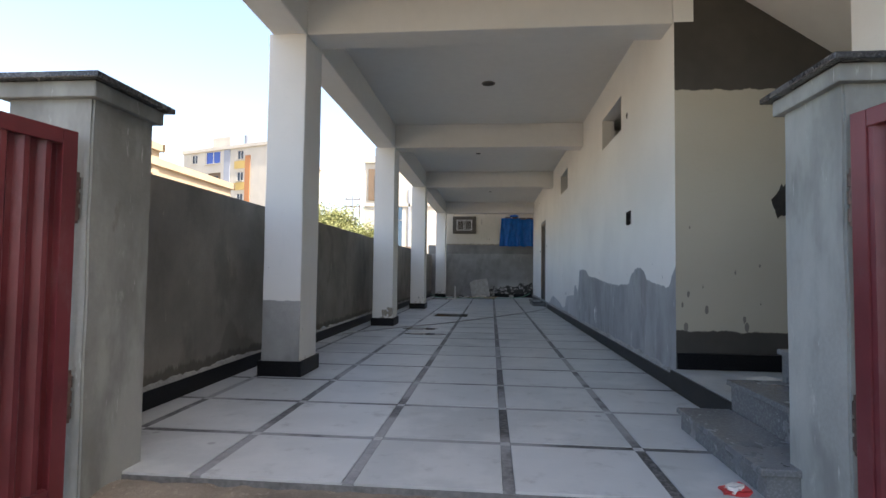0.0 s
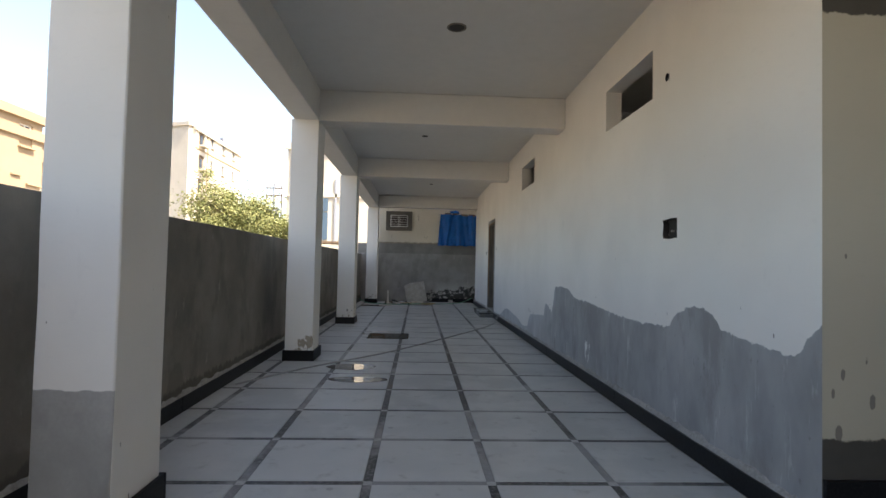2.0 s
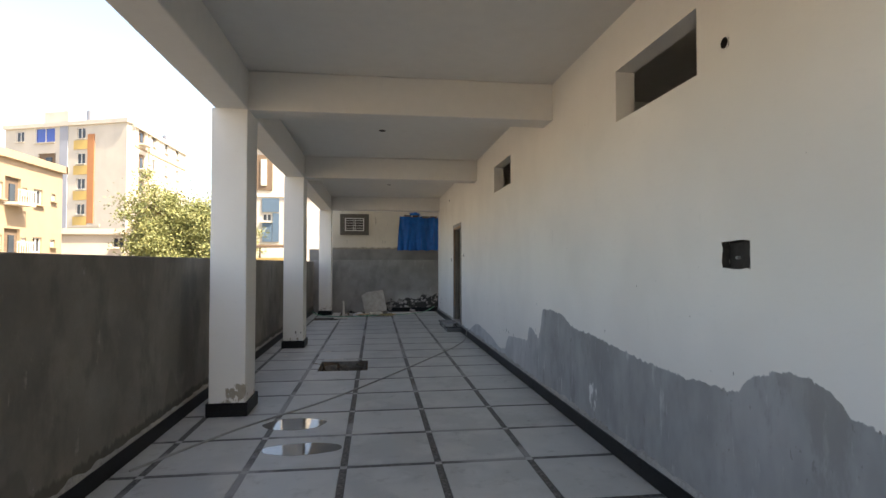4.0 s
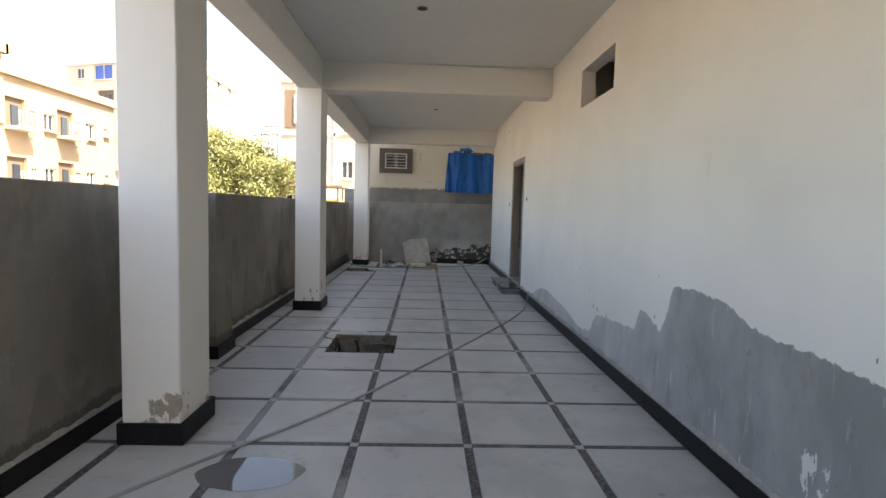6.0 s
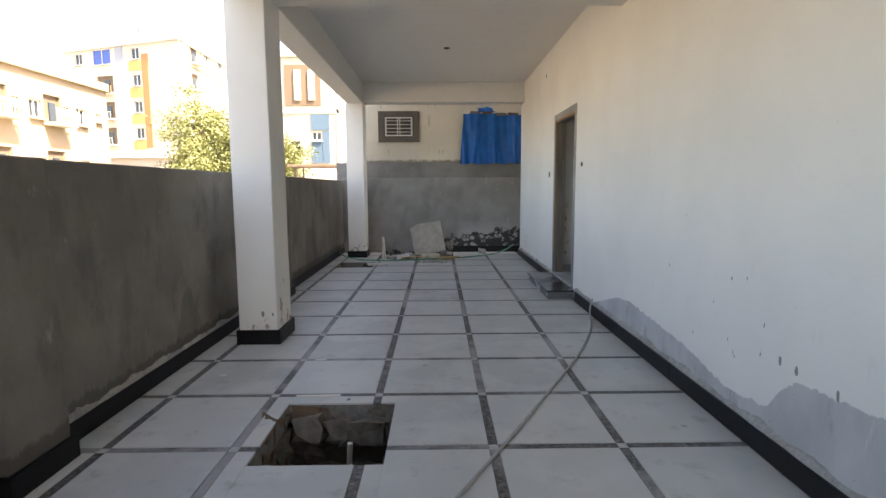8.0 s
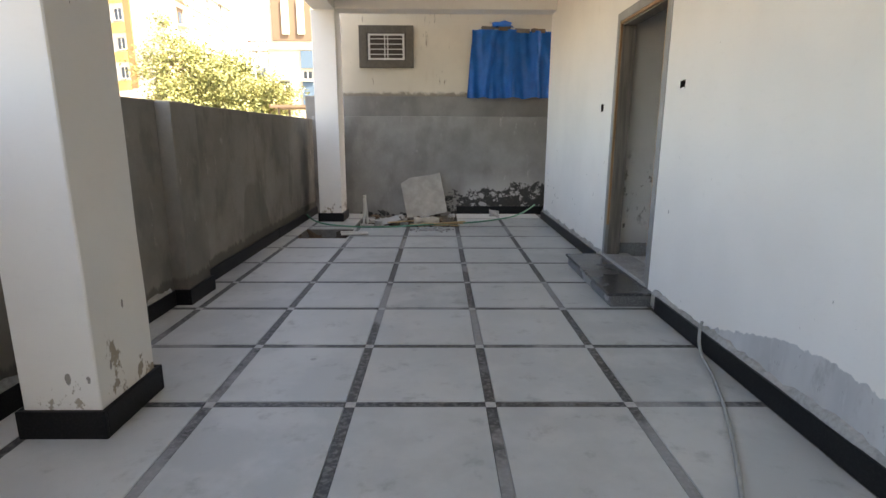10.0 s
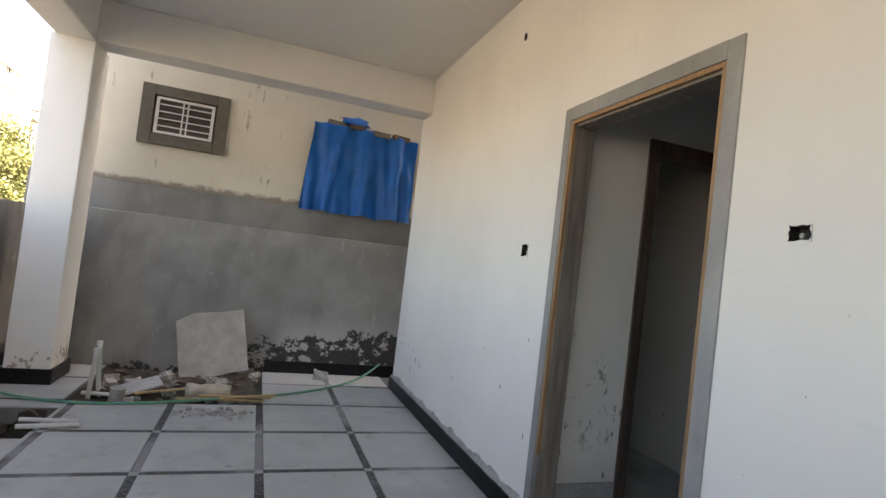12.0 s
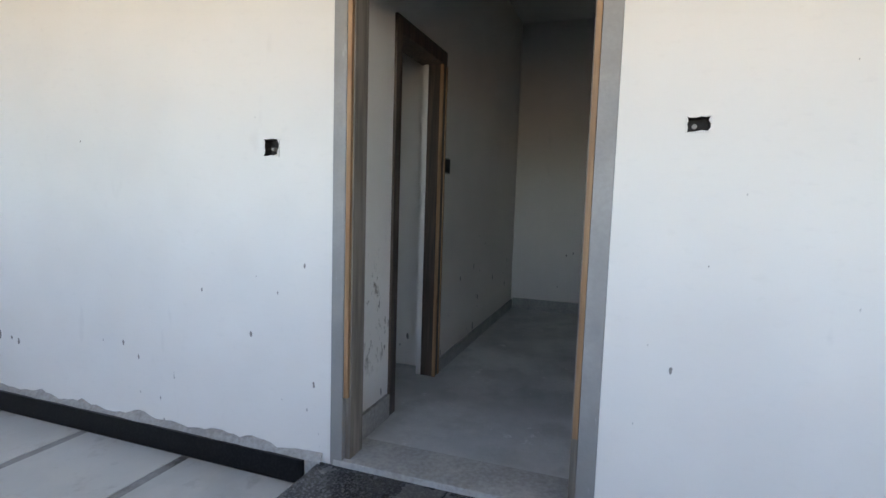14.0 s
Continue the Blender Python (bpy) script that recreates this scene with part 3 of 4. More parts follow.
for i in range(34):
    a = i * math.tau / 34
    r = .085 * (1 + .55 * noise.noise((math.cos(a) * 1.7, math.sin(a) * 1.7, 4)) + .25 * noise.noise((math.cos(a) * 6, math.sin(a) * 6, 1)))
    ring.append(bm.verts.new((r * math.cos(a) * .95, 0, r * math.sin(a) * 1.25 + (.06 if math.sin(a) > .8 else 0))))
f = bm.faces.new(ring)
e = bmesh.ops.extrude_face_region(bm, geom=[f])
bmesh.ops.translate(bm, verts=[v for v in e["geom"] if isinstance(v, bmesh.types.BMVert)], vec=(0, -.006, 0))
tagged(link("wall_hole_plate", bm, M_DARKBOX), "thin dark plate in place of the broken hole in the recess wall", "hole").location = (2.14, 4.914, 1.42)
structure(link("platform", box(W - .03, 3.4, 3.86, 4.912, -.1, .15, .004), M_TILE), "low pale grey tiled landing beside the steps", "platform")
structure(link("platform_skirting", box(W - .05, W - .031, 3.86, 4.9, .001, .146, .003), M_BLACK), "polished black granite riser", "skirting")
structure(link("recess_skirting", box(W + .002, 3.39, 4.888, 4.911, .152, .275, .003), M_BLACK), "polished black granite skirting", "skirting")
for n, (x0, z1) in enumerate(((.995, .118), (1.27, .285), (1.545, .465))):
    t = thing("entrance_step", (x0, 2.9, 0), "grey granite entrance step with a polished tread", "step", "entrance steps")
    part("riser", box(0.012, .27, .01, .94, -.1, z1 - .03, .003), M_STEP, t)
    part("tread", box(-.012, .285, 0, .95, z1 - .03, z1, .006), M_STEP, t, "polished granite tread")
t = thing("crumpled_sheet", (1.75, 4.35, .15), "crumpled dusty paper sheet lying on the granite landing", "litter")
part("sheet", rough_block(.26, .16, .035, 77, .8), M_PAPER, t)
t = thing("wrapper", (.91, 2.96, 0), "small crumpled red and white wrapper on the floor", "litter")
part("foil", rough_block(.1, .07, .02, 21, .7), M_REDP, t)
part("label_patch", rough_block(.06, .04, .026, 22, .6), M_PAPER, t, "white part of the wrapper")

# ---- ceiling, beams, columns ----
structure(link("ceiling", box(-1.93, 3.6, 2.6, 18.8, CEIL, CEIL + .15), M_CEIL), "smooth grey-white plastered ceiling", "ceiling")
# slab added overhead, out of view, to cut skylight on the recess
structure(link("entrance_shade_slab", box(1.3, 7.0, -1.2, 2.598, CEIL, CEIL + .15), M_CEIL), "plain slab added out of view to darken the entrance recess", "canopy")
bm = box(-1.945, -1.65, 2.6, 18.8, BEAM, CEIL - .001, .012)
structure(link("beam_long", bm, M_CEIL), "white plastered beam over the columns", "beam")
for y0, zb in ((4.93, BEAM), (9.0, BEAM), (13.0, BEAM + .01), (18.47, BEAM + .015)):
    structure(link("beam_cross", box(-1.651, W - .001, y0, y0 + .3, zb - .002, CEIL - .001, .012), M_CEIL), "white plastered cross beam", "beam")
for n, y0 in enumerate(COLS):
    t = thing("column", (-1.808, y0 + .20, 0), "square white putty column with bare cement at its foot" if n == 0 else "square white putty column on a black granite base", "column", "porch columns")
    bm = box(-.168, .158, -.185, .225, -.05, BEAM + .002)
    es = [e for e in bm.edges if abs(e.verts[0].co.z - e.verts[1].co.z) > 1]
    bmesh.ops.subdivide_edges(bm, edges=es, cuts=30)
    bmesh.ops.bevel(bm, geom=[e for e in bm.edges if abs(e.verts[0].co.z - e.verts[1].co.z) > .01], offset=.006, segments=1, affect='EDGES')
    for v in bm.verts:
        v.co.x += .0035 * noise.noise((n * 9 + v.co.x * 3, v.co.y * 3, v.co.z * 2.4))
        v.co.y += .003 * noise.noise((n * 9 + 5, v.co.y * 3, v.co.z * 2.4))
    part("shaft", bm, M_COL1 if n == 0 else M_COLUMN, t)
    for k, (x0, x1, a, b) in enumerate(((-.187, .182, -.21, -.19), (-.187, .182, .23, .25), (-.187, -.167, -.1895, .2295), (.162, .182, -.1895, .2295))):
        part("base_slab", box(x0, x1, a, b, .0, .125, .003), M_BLACK, t, "polished black granite base")
    part("mortar_bed", box(-.180, .175, -.203, .243, .0, .118, 0), M_MORTAR, t, "grey mortar behind the base")

# upper storeys of the house, out of view: one plain block shading the porch
structure(link("house_upper_floors", box(-1.9, 9.0, 2.6, 18.7, CEIL + .16, 10.2), M_PUTTY), "plain white block for the unseen upper floors, shading the porch", "house")
# unseen house-sized block, added to keep the sun off the gate
structure(link("gate_shade_block", box(6.0, 16.0, -16.0, 2.4, -.12, 15.0), M_OFFW), "plain pale block added out of view to shade the gate", "house")

# ---- skirtings ----
def skirting(name, x0, x1, y0, y1, h):
    structure(link(name, box(x0, x1, y0, y1, .0, h, .003), M_BLACK), "polished black granite skirting", "skirting")


for a, b in ((4.92, 7.2), (7.203, 9.6), (9.603, 12.0), (12.003, 14.5), (15.98, WEND)):
    skirting("skirting_east", W - .04, W - .022, a, b, .112)
for a, b in ((3.0, 6.8), (6.803, 10.626), (11.056, 14.634), (15.066, 17.19), (17.2, END - .002)):
    skirting("skirting_west", LW + .006, LW + .022, a, b, .118)
for y0 in (10.65, 14.66):
    skirting("skirting_pilaster", LW + .112, LW + .132, y0 - .022, y0 + .402, .118)
    skirting("skirting_pilaster_end", LW + .001, LW + .1115, y0 - .022, y0 - .002, .118)
    skirting("skirting_pilaster_end", LW + .001, LW + .1115, y0 + .382, y0 + .402, .118)
structure(link("skirting_end", box(.04, 2.4, END - .022, END - .004, 0, .125, .003), M_BLACK), "polished black granite skirting", "skirting")


def mortar_line(name, x_wall, side, y0, y1, top, depth):
    """Uneven mortar left between wall and skirting."""
    bm = bmesh.new()
    n = int((y1 - y0) / .035)
    rows = []
    for i in range(n + 1):
        y = y0 + (y1 - y0) * i / n
        k = noise.noise((y * 6, 3, x_wall)) + .6 * noise.noise((y * 23, 1, x_wall))
        d = depth * (1 + .25 * k)
        t = top + .022 + max(-.018, .03 * k)
        rows.append([bm.verts.new(c) for c in ((x_wall + side * d, y, .02), (x_wall + side * d, y, top + .001 + max(0, .006 * k)), (x_wall + side * d * .45, y, t), (x_wall, y, t + .006))])
    for a, b in zip(rows, rows[1:]):
        for k in range(3):
            bm.faces.new((a[k], b[k], b[k + 1], a[k + 1]))
    tagged(link(name, bm, M_MORTAR, False), "uneven grey mortar above the skirting", "mortar", kind="structure")


mortar_line("trim_mortar_east", W, -1, 4.93, 14.6, .112, .026)
mortar_line("trim_mortar_west", LW, 1, 3.0, 10.6, .118, .016)
mortar_line("trim_mortar_west_end", LW, 1, 11.1, 14.6, .118, .016)
mortar_line("trim_mortar_east_end", W, -1, 15.9, WEND, .112, .026)

# ---- door ----
t = thing("doorway", (W, 15.305, 0), "open doorway with a cement surround and a wooden frame", "door frame")
for y0, y1, z0, z1 in ((-.575, -.505, .10, 2.287), (.495, .555, .10, 2.287), (-.504, .494, 2.215, 2.289)):
    part("surround", box(-.009, .035, y0, y1, z0, z1, .004), M_FRAMEC, t, "rough cement surround")
for y0, y1, z0, z1 in ((-.504, -.484, .42, 2.214), (.474, .494, .42, 2.214), (-.4835, .4735, 2.192, 2.214)):
    part("frame_edge", box(-.004, .016, y0, y1, z0, z1, .002), M_WOOD, t, "bare orange-brown wooden edge")
for y0, y1, z0, z1 in ((-.504, -.478, .10, 2.214), (.468, .494, .10, 2.214), (-.477, .467, 2.18, 2.214)):
    part("frame_jamb", box(.017, .13, y0, y1, z0, z1, .003), M_JAMB, t, "dusty grey-brown wooden jamb")
part("threshold", box(-.012, .235, -.55, .54, .045, .135, .008), M_MORTAR, t, "rough cement threshold")
t = thing("door_step", (W - .16, 15.27, 0), "dark polished granite step in front of the doorway", "step")
part("riser", box(-.16, .155, -.66, .63, 0, .085, .003), M_STEP, t)
part("slab", box(-.185, .155, -.675, .645, .085, .108, .005), M_STEPD, t, "dark polished granite slab")

# ---- rooms behind the doorway ----
RX = 5.1
structure(link("room_floor", box(W + .1505, RX + .2, 4.9, WEND - .01, -.1, .10), M_INFLOOR), "bare smooth cement floor inside", "floor")
structure(link("room_ceiling", box(W + .151, RX + .2, 5.1, WEND - .01, CEIL - .08, CEIL + .05), M_CEIL), "plastered room ceiling", "ceiling")
IN = (1.99, 2.62)
ys_in = 15.86
structure(solid([W + .1505, IN[0], IN[1], RX], [ys_in, ys_in + .12], [.0, 2.16, CEIL], lambda x, y, z: not (inside(x, z, (IN[0], IN[1], 0, 2.16))), M_SCUFF, "wall_room_north"),
          "whitish room wall with an inner doorway", "wall")
structure(link("wall_room_back", box(RX, RX + .15, 5.1, WEND - .01, 0, CEIL), M_PUTTY), "whitish back wall of the room", "wall")
structure(link("wall_room_south", box(W + .151, RX, 12.3, 12.42, 0, CEIL), M_PUTTY), "whitish partition wall", "wall")
structure(link("wall_room_far", box(W + .151, RX, 16.95, 17.1, 0, CEIL), M_PUTTY), "whitish far wall", "wall")
structure(link("wall_house_north", box(W + .151, RX, WEND - .15, WEND - .002, 0, CEIL), M_PUTTY), "white end wall of the house", "wall")
structure(link("wall_room_vent", box(W + .151, RX, 9.2, 9.35, 0, CEIL), M_PUTTY), "whitish partition wall", "wall")
structure(link("wall_room_store", box(2.78, 2.9, ys_in + .13, 16.94, 0, CEIL), M_PUTTY), "whitish partition wall", "wall")
t = thing("inner_door_frame", (IN[0], ys_in, .1), "dark wooden inner door frame without a door", "door frame")
w = IN[1] - IN[0]
part("jamb", box(-.07, 0.004, -.014, .1, 0, 2.13, .004), M_WOODD, t)
part("jamb", box(w - .004, w + .075, -.014, .085, 0, 2.13, .004), M_WOODD, t)
part("jamb_edge", box(w - .012, w + .006, -.02, .0, 0, 2.05, .002), M_WOOD, t, "orange wooden edge")
part("jamb_edge", box(w + .06, w + .08, -.02, .0, 0, 2.05, .002), M_WOOD, t, "orange wooden edge")
part("lintel", box(-.07, w + .075, -.016, .137, 2.055, 2.14, .004), M_WOODD, t)
structure(link("room_skirting", box(IN[1] + .09, RX, ys_in - .015, ys_in - .001, .1, .2, .003), M_MORTAR), "grey cement skirting strip", "skirting")
structure(link("room_skirting_back", box(RX - .016, RX - .001, 12.5, ys_in - .02, .1, .22, .003), M_MORTAR), "grey cement skirting strip", "skirting")
structure(link("room_skirting_near", box(W + .16, IN[0] - .08, ys_in - .02, ys_in - .001, .1, .23, .003), M_MORTAR), "grey cement skirting strip", "skirting")
t = thing("switch_box", (2.79, ys_in - .004, 1.52), "small dark switch box beside the inner door", "socket")
part("box_back", box(-.05, .05, 0, .003, -.045, .045), M_DARKBOX, t)
part("rim", box(-.058, .058, .0005, .0035, -.053, .053), M_MORTAR, t)

# ---- gate piers and gate ----
for sx, x0, x1 in ((-1, -2.03, -1.66), (1, 1.135, 1.505)):
    t = thing("gate_pier", ((x0 + x1) / 2, 2.805, -.12), "grey cement gate pier with a slab cap", "pier", "gate piers")
    bm = box(-.185, .185, -.185, .185, 0, 1.675, 0)
    bmesh.ops.subdivide_edges(bm, edges=[e for e in bm.edges if abs(e.verts[0].co.z - e.verts[1].co.z) > 1], cuts=14)
    bmesh.ops.bevel(bm, geom=[e for e in bm.edges if abs(e.verts[0].co.z - e.verts[1].co.z) > .01], offset=.008, segments=2, affect='EDGES')
    for v in bm.verts:
        v.co.x += .006 * noise.noise((sx * 5, v.co.y * 4, v.co.z * 3))
        v.co.y += .006 * noise.noise((sx * 7, v.co.x * 4, v.co.z * 3))
    part("shaft", bm, M_PIER, t)
    part("moulding", box(-.215, .215, -.215, .215, 1.67, 1.735, .008), M_PIER, t)
    part("cap_slab", box(-.25, .25, -.25, .25, 1.735, 1.76, .005), M_STEPD, t, "thin dark stone cap slab")
    part("cap_pin", cyl(.018, .05, (0, -.1, 1.76), 10), M_PVC, t, "short grey pipe stub")
    g = thing("gate_leaf", (x0 + .325 if sx < 0 else x1 - .355, 2.585, .0), "maroon painted corrugated steel gate leaf standing open", "gate", "gate leaves")
    g.rotation_euler = (0, 0, radians(-90 - 10 if sx < 0 else -90 + 10))
    L, top, bot = 1.36, 1.405 if sx < 0 else 1.43, .0
    part("stile", box(0, .06, -.02, .02, bot, top, .004), M_GATE, g)
    part("stile", box(L - .06, L, -.02, .02, bot, top, .004), M_GATE, g)
    part("rail", box(.061, L - .061, -.02, .02, top - .06, top, .004), M_GATE, g)
    part("rail", box(.061, L - .061, -.02, .02, bot, bot + .06, .004), M_GATE, g)
    bm = bmesh.new()
    n, prev = 64, None
    for i in range(n + 1):
        xx = .061 + (L - .122) * i / n
        yy = .012 * (1 if (i // 2) % 2 else -1)
        c = [bm.verts.new((xx, yy + o, z)) for o in (-.001, .001) for z in (bot + .06, top - .06)]
        if prev:
            bm.faces.new((prev[0], c[0], c[1], prev[1]))
            bm.faces.new((prev[2], prev[3], c[3], c[2]))
        prev = c
    part("corrugated_sheet", bm, M_GATE, g)
    for z in (.28, 1.05):
        hinge = part("hinge", cyl(.012, .2, (-.012, .0, z), 10), M_STEEL, g, "rusty weld hinge")
        for k in range(3):
            part("knuckle", cyl(.017, .045, (-.012, 0, z + .015 + k * .06), 10), M_STEEL, hinge)
structure(link("wall_street", box(1.491, 3.4, 2.75, 2.9, -.2, 1.5, .006), M_PIER), "grey cement street wall", "wall")
structure(link("wall_street_west", box(-6.0, -2.001, 2.75, 2.9, -.2, 1.45, .006), M_PIER), "grey cement street wall", "wall")

# ---- neighbour's house wall with window and tarpaulin ----
NY = 19.5
structure(link("wall_neighbour", box(-1.95, 4.0, NY, NY + .25, 1.831, 6.0, .005), M_NEIGH), "cream painted neighbouring house wall with dark weather streaks", "wall")
t = thing("grilled_window", (-1.06, NY - .001, 2.56), "small grilled window in a thick grey surround", "window")
for x0, x1, z0, z1 in ((-.42, -.30, -.31, .31), (.30, .42, -.31, .31), (-.299, .299, .20, .31), (-.299, .299, -.31, -.20)):
    part("surround", box(x0, x1, -.05, 0, z0, z1, .006), M_WINFR, t)
part("shutter", box(-.299, .299, -.012, -.001, -.199, .199), M_LOUVRE, t, "dark brown slatted shutter")
for k in range(6):
    part("slat", box(-.26, .26, -.02, -.0125, -.17 + k * .062, -.145 + k * .062, .002), M_LOUVRE, t)
for x0, x1, z0, z1 in ((-.28, -.25, -.19, .19), (.25, .28, -.19, .19), (-.249, .249, .165, .19), (-.249, .249, -.19, -.165)):
    part("frame", box(x0, x1, -.04, -.021, z0, z1, .002), M_WHITEM, t, "white metal frame")
for k in range(4):
    part("grille_bar", box(-.249, .249, -.034, -.026, -.115 + k * .075, -.103 + k * .075), M_WHITEM, t, "white grille bar")
part("grille_post", box(-.03, -.016, -.042, -.0345, -.164, .164), M_WHITEM, t)
part("grille_post", box(.016, .03, -.042, -.0345, -.164, .164), M_WHITEM, t)

t = thing("tarpaulin", (.80, NY - .10, 1.80), "creased bright blue plastic tarpaulin hung over a ledge", "tarpaulin")
bm = bmesh.new()
NXX, NZZ = 150, 40
grid = []
for j in range(NZZ + 1):
    v = j / NZZ
    row = []
    for i in range(NXX + 1):
        u = i / NXX
        flare = .07 * (1 - v)
        x = (-.54 - flare) + u * (1.22 + flare) + .012 * noise.noise((u * 9, v * 3, 1))
        fold = math.sin(u * 21 + 3.5 * noise.noise((u * 5, v * .6, 4))) * .034 + math.sin(u * 57 + v * 5) * .012 * (1 - .6 * v)
        y = -.02 - .035 * (1 - v) * (.6 + noise.noise((u * 4, 0, 2))) + fold * (1.15 - .5 * v) + .03 * noise.noise((u * 9, v * 4, 9))
        z = v * 1.0 + (.02 * noise.noise((u * 8, 5, 1)) if j == 0 else 0) - .05 * v * max(0, u - .55) + .015 * v * noise.noise((u * 14, 2, 2))
        row.append(bm.verts.new((x, y, z)))
    grid.append(row)
for j in range(4):
    v = (j + 1) / 4
    grid.append([bm.verts.new((p.co.x, p.co.y + v * .14, p.co.z + .02 * noise.noise((p.co.x * 20, v * 4, 0)))) for p in grid[NZZ]])
for a, b in zip(grid, grid[1:]):
    for i in range(NXX):
        bm.faces.new((a[i], a[i + 1], b[i + 1], b[i]))
ob = part("sheet", bm, M_TARP, t, smooth=True)
part("ledge", box(-.5, .68, .03, .1, .93, .955), M_BAND, t, "thin stone ledge")
for k, (x, w, a) in enumerate(((-.3, .2, 4), (-.05, .19, -6), (.22, .22, 3), (.47, .2, 8))):
    b = tagged(link("brick", box(-w / 2, w / 2, -.045, .045, 0, .06, .006), M_BRICK if k % 2 else M_STONE), "loose brick weighing down the blue tarpaulin", "brick", "bricks on the tarpaulin")
    b.matrix_world = pose(.80 + x, NY - .075, 2.79 - (.03 if x > .2 else 0), 0, 2, a)
b = tagged(link("tarpaulin_fold", rough_block(.3, .1, .06, 31, .6), M_TARP, True), "bunched end of the blue tarpaulin", "tarpaulin")
b.location = (.72, NY - .08, 2.845)

# ---- pit, trench and rubble bed ----
def pit_lining(name, r, depth, seed, label):
    x0, x1, y0, y1 = r
    t = thing(name, ((x0 + x1) / 2, (y0 + y1) / 2, -depth), label, "pit")
    hx, hy = (x1 - x0) / 2, (y1 - y0) / 2
    part("bottom", box(-hx - .1, hx + .1, -hy - .1, hy + .1, -.05, .0), M_DAMP, t, "damp earth bottom")
    rnd = random.Random(seed)
    for sx, sy, along in ((0, 1, 'x'), (0, -1, 'x'), (1, 0, 'y'), (-1, 0, 'y')):
        half = hx if along == 'x' else hy
        rows = 3 + seed % 2
        for k in range(rows):
            p = -half
            while p < half - .01:
                ln = min(rnd.uniform(.12, .26), half - p)
                h = (depth - .013) / rows
                b = rough_block(ln - .006, .13, h - .006, rnd.random(), rnd.uniform(.1, .26))
                out = .065 - (rnd.uniform(0, .05) if k < rows - 1 else rnd.uniform(-.01, .015))
                m = pose(p + ln / 2, sy * (hy + out), k * h) if along == 'x' else pose(sx * (hx + out), p + ln / 2, k * h, 0, 0, 90)
                b.transform(m)
                part("stone", b, rnd.choice((M_BRICK, M_STONE, M_STONE, M_DAMP)), t)
                p += ln
    return t


t = pit_lining("inspection_pit", PIT, .5, 3, "open brick-lined inspection pit in the floor")
part("pipe", cyl(.016, .36, (.06, .16, 0), 12, m=pose(0, 0, 0, 5, 4, 0)), M_PVC, t, "pale plastic pipe standing in the pit")
for x, z, w, h, k in ((.13, .26, .23, .15, 1), (-.2, .29, .14, .13, 2), (-.03, .3, .11, .1, 3)):
    b = rough_block(w, .12, h, k, .3)
    b.transform(pose(x, .31, z, -8, 0, 4 * k))
    part("mortar_lump", b, M_STONE, t, "rough lump of mortar in the pit wall")
for x, y, w, d, a in ((-1.05, 11.77, .28, .022, 1), (-1.19, 12.47, .09, .025, 4), (-1.81, 12.15, .05, .03, 30)):
    c = tagged(link("tile_chip", box(-w / 2, w / 2, -d / 2, d / 2, 0, .006, .001), M_PAPER), "thin white tile sliver lying on the floor", "tile chip", "tile chips")
    c.matrix_world = pose(x, y, .0005, 0, 0, a)
pit_lining("drain_trench", TRENCH, .75, 9, "open dark drain trench beside the column")
for k, (x, y, a) in enumerate(((-1.47, 17.36, 8), (-1.5, 17.5, -4))):
    p = tagged(link("plastic_pipe", cyl(.016, .34, (0, 0, 0), 12, m=pose(0, 0, 0, 0, 90, 0)), M_PVC), "short pale plastic pipe lying over the trench edge", "pipe", "loose pipes")
    p.matrix_world = pose(x, y, .02, 0, 0, a)

bm = bmesh.new()
bmesh.ops.create_grid(bm, x_segments=60, y_segments=50, size=0.5)
for v in bm.verts:
    x, y = RUBBLE[0] + (v.co.x + .5) * (RUBBLE[1] - RUBBLE[0]), RUBBLE[2] + (v.co.y + .5) * (RUBBLE[3] - RUBBLE[2])
    v.co = (x, y, -.075 + .05 * noise.noise((x * 4, y * 4, 1)) + .03 * noise.noise((x * 13, y * 13, 2)) + .05 * max(0, y - 18.5))
tagged(link("rubble_bed", bm, M_DAMP, True), "dark loose earth bed where tiles are missing", "earth", kind="stuff")
rnd = random.Random(12)
for k in range(46):
    x, y = rnd.uniform(RUBBLE[0] + .05, RUBBLE[1] - .03), rnd.uniform(RUBBLE[2] + .05, RUBBLE[3] - .1)
    s = rnd.uniform(.03, .1)
    b = tagged(link("rubble_stone", rough_block(s * 1.5, s, s * .7, k, .25), rnd.choice((M_STONE, M_BRICK, M_MORTAR, M_SLAB))), "broken piece of stone in the loose earth", "rubble", "rubble pieces")
    b.matrix_world = pose(x, y, -.07 + .02 * rnd.random(), rnd.uniform(-15, 15), rnd.uniform(-15, 15), rnd.uniform(0, 180))

bm = box(-.315, .315, -.018, .018, 0, .64, .004)
bmesh.ops.subdivide_edges(bm, edges=bm.edges[:], cuts=3, use_grid_fill=True)
for v in bm.verts:
    if v.co.z > .6:
        v.co.z += .02 * noise.noise((v.co.x * 9, 0, 0)) - (.05 if v.co.x < -.2 else 0)
    if v.co.z < .03 and v.co.x > 0:
        v.co.z += .015
b = tagged(link("concrete_slab", bm, M_SLAB), "broken square concrete slab leaning against the end wall", "slab")
b.matrix_world = pose(-.42, 18.98, -.01, -14, -10, 5)
t = thing("rolled_bag", (-.42, 18.3, -.03), "dusty rolled-up cement bag lying in the rubble", "bag")
bm = cyl(.06, .36, (-.18, 0, .06), 14, m=pose(0, 0, 0, 0, 90, 0))
bmesh.ops.subdivide_edges(bm, edges=[e for e in bm.edges if abs(e.verts[0].co.x - e.verts[1].co.x) > .2], cuts=9)
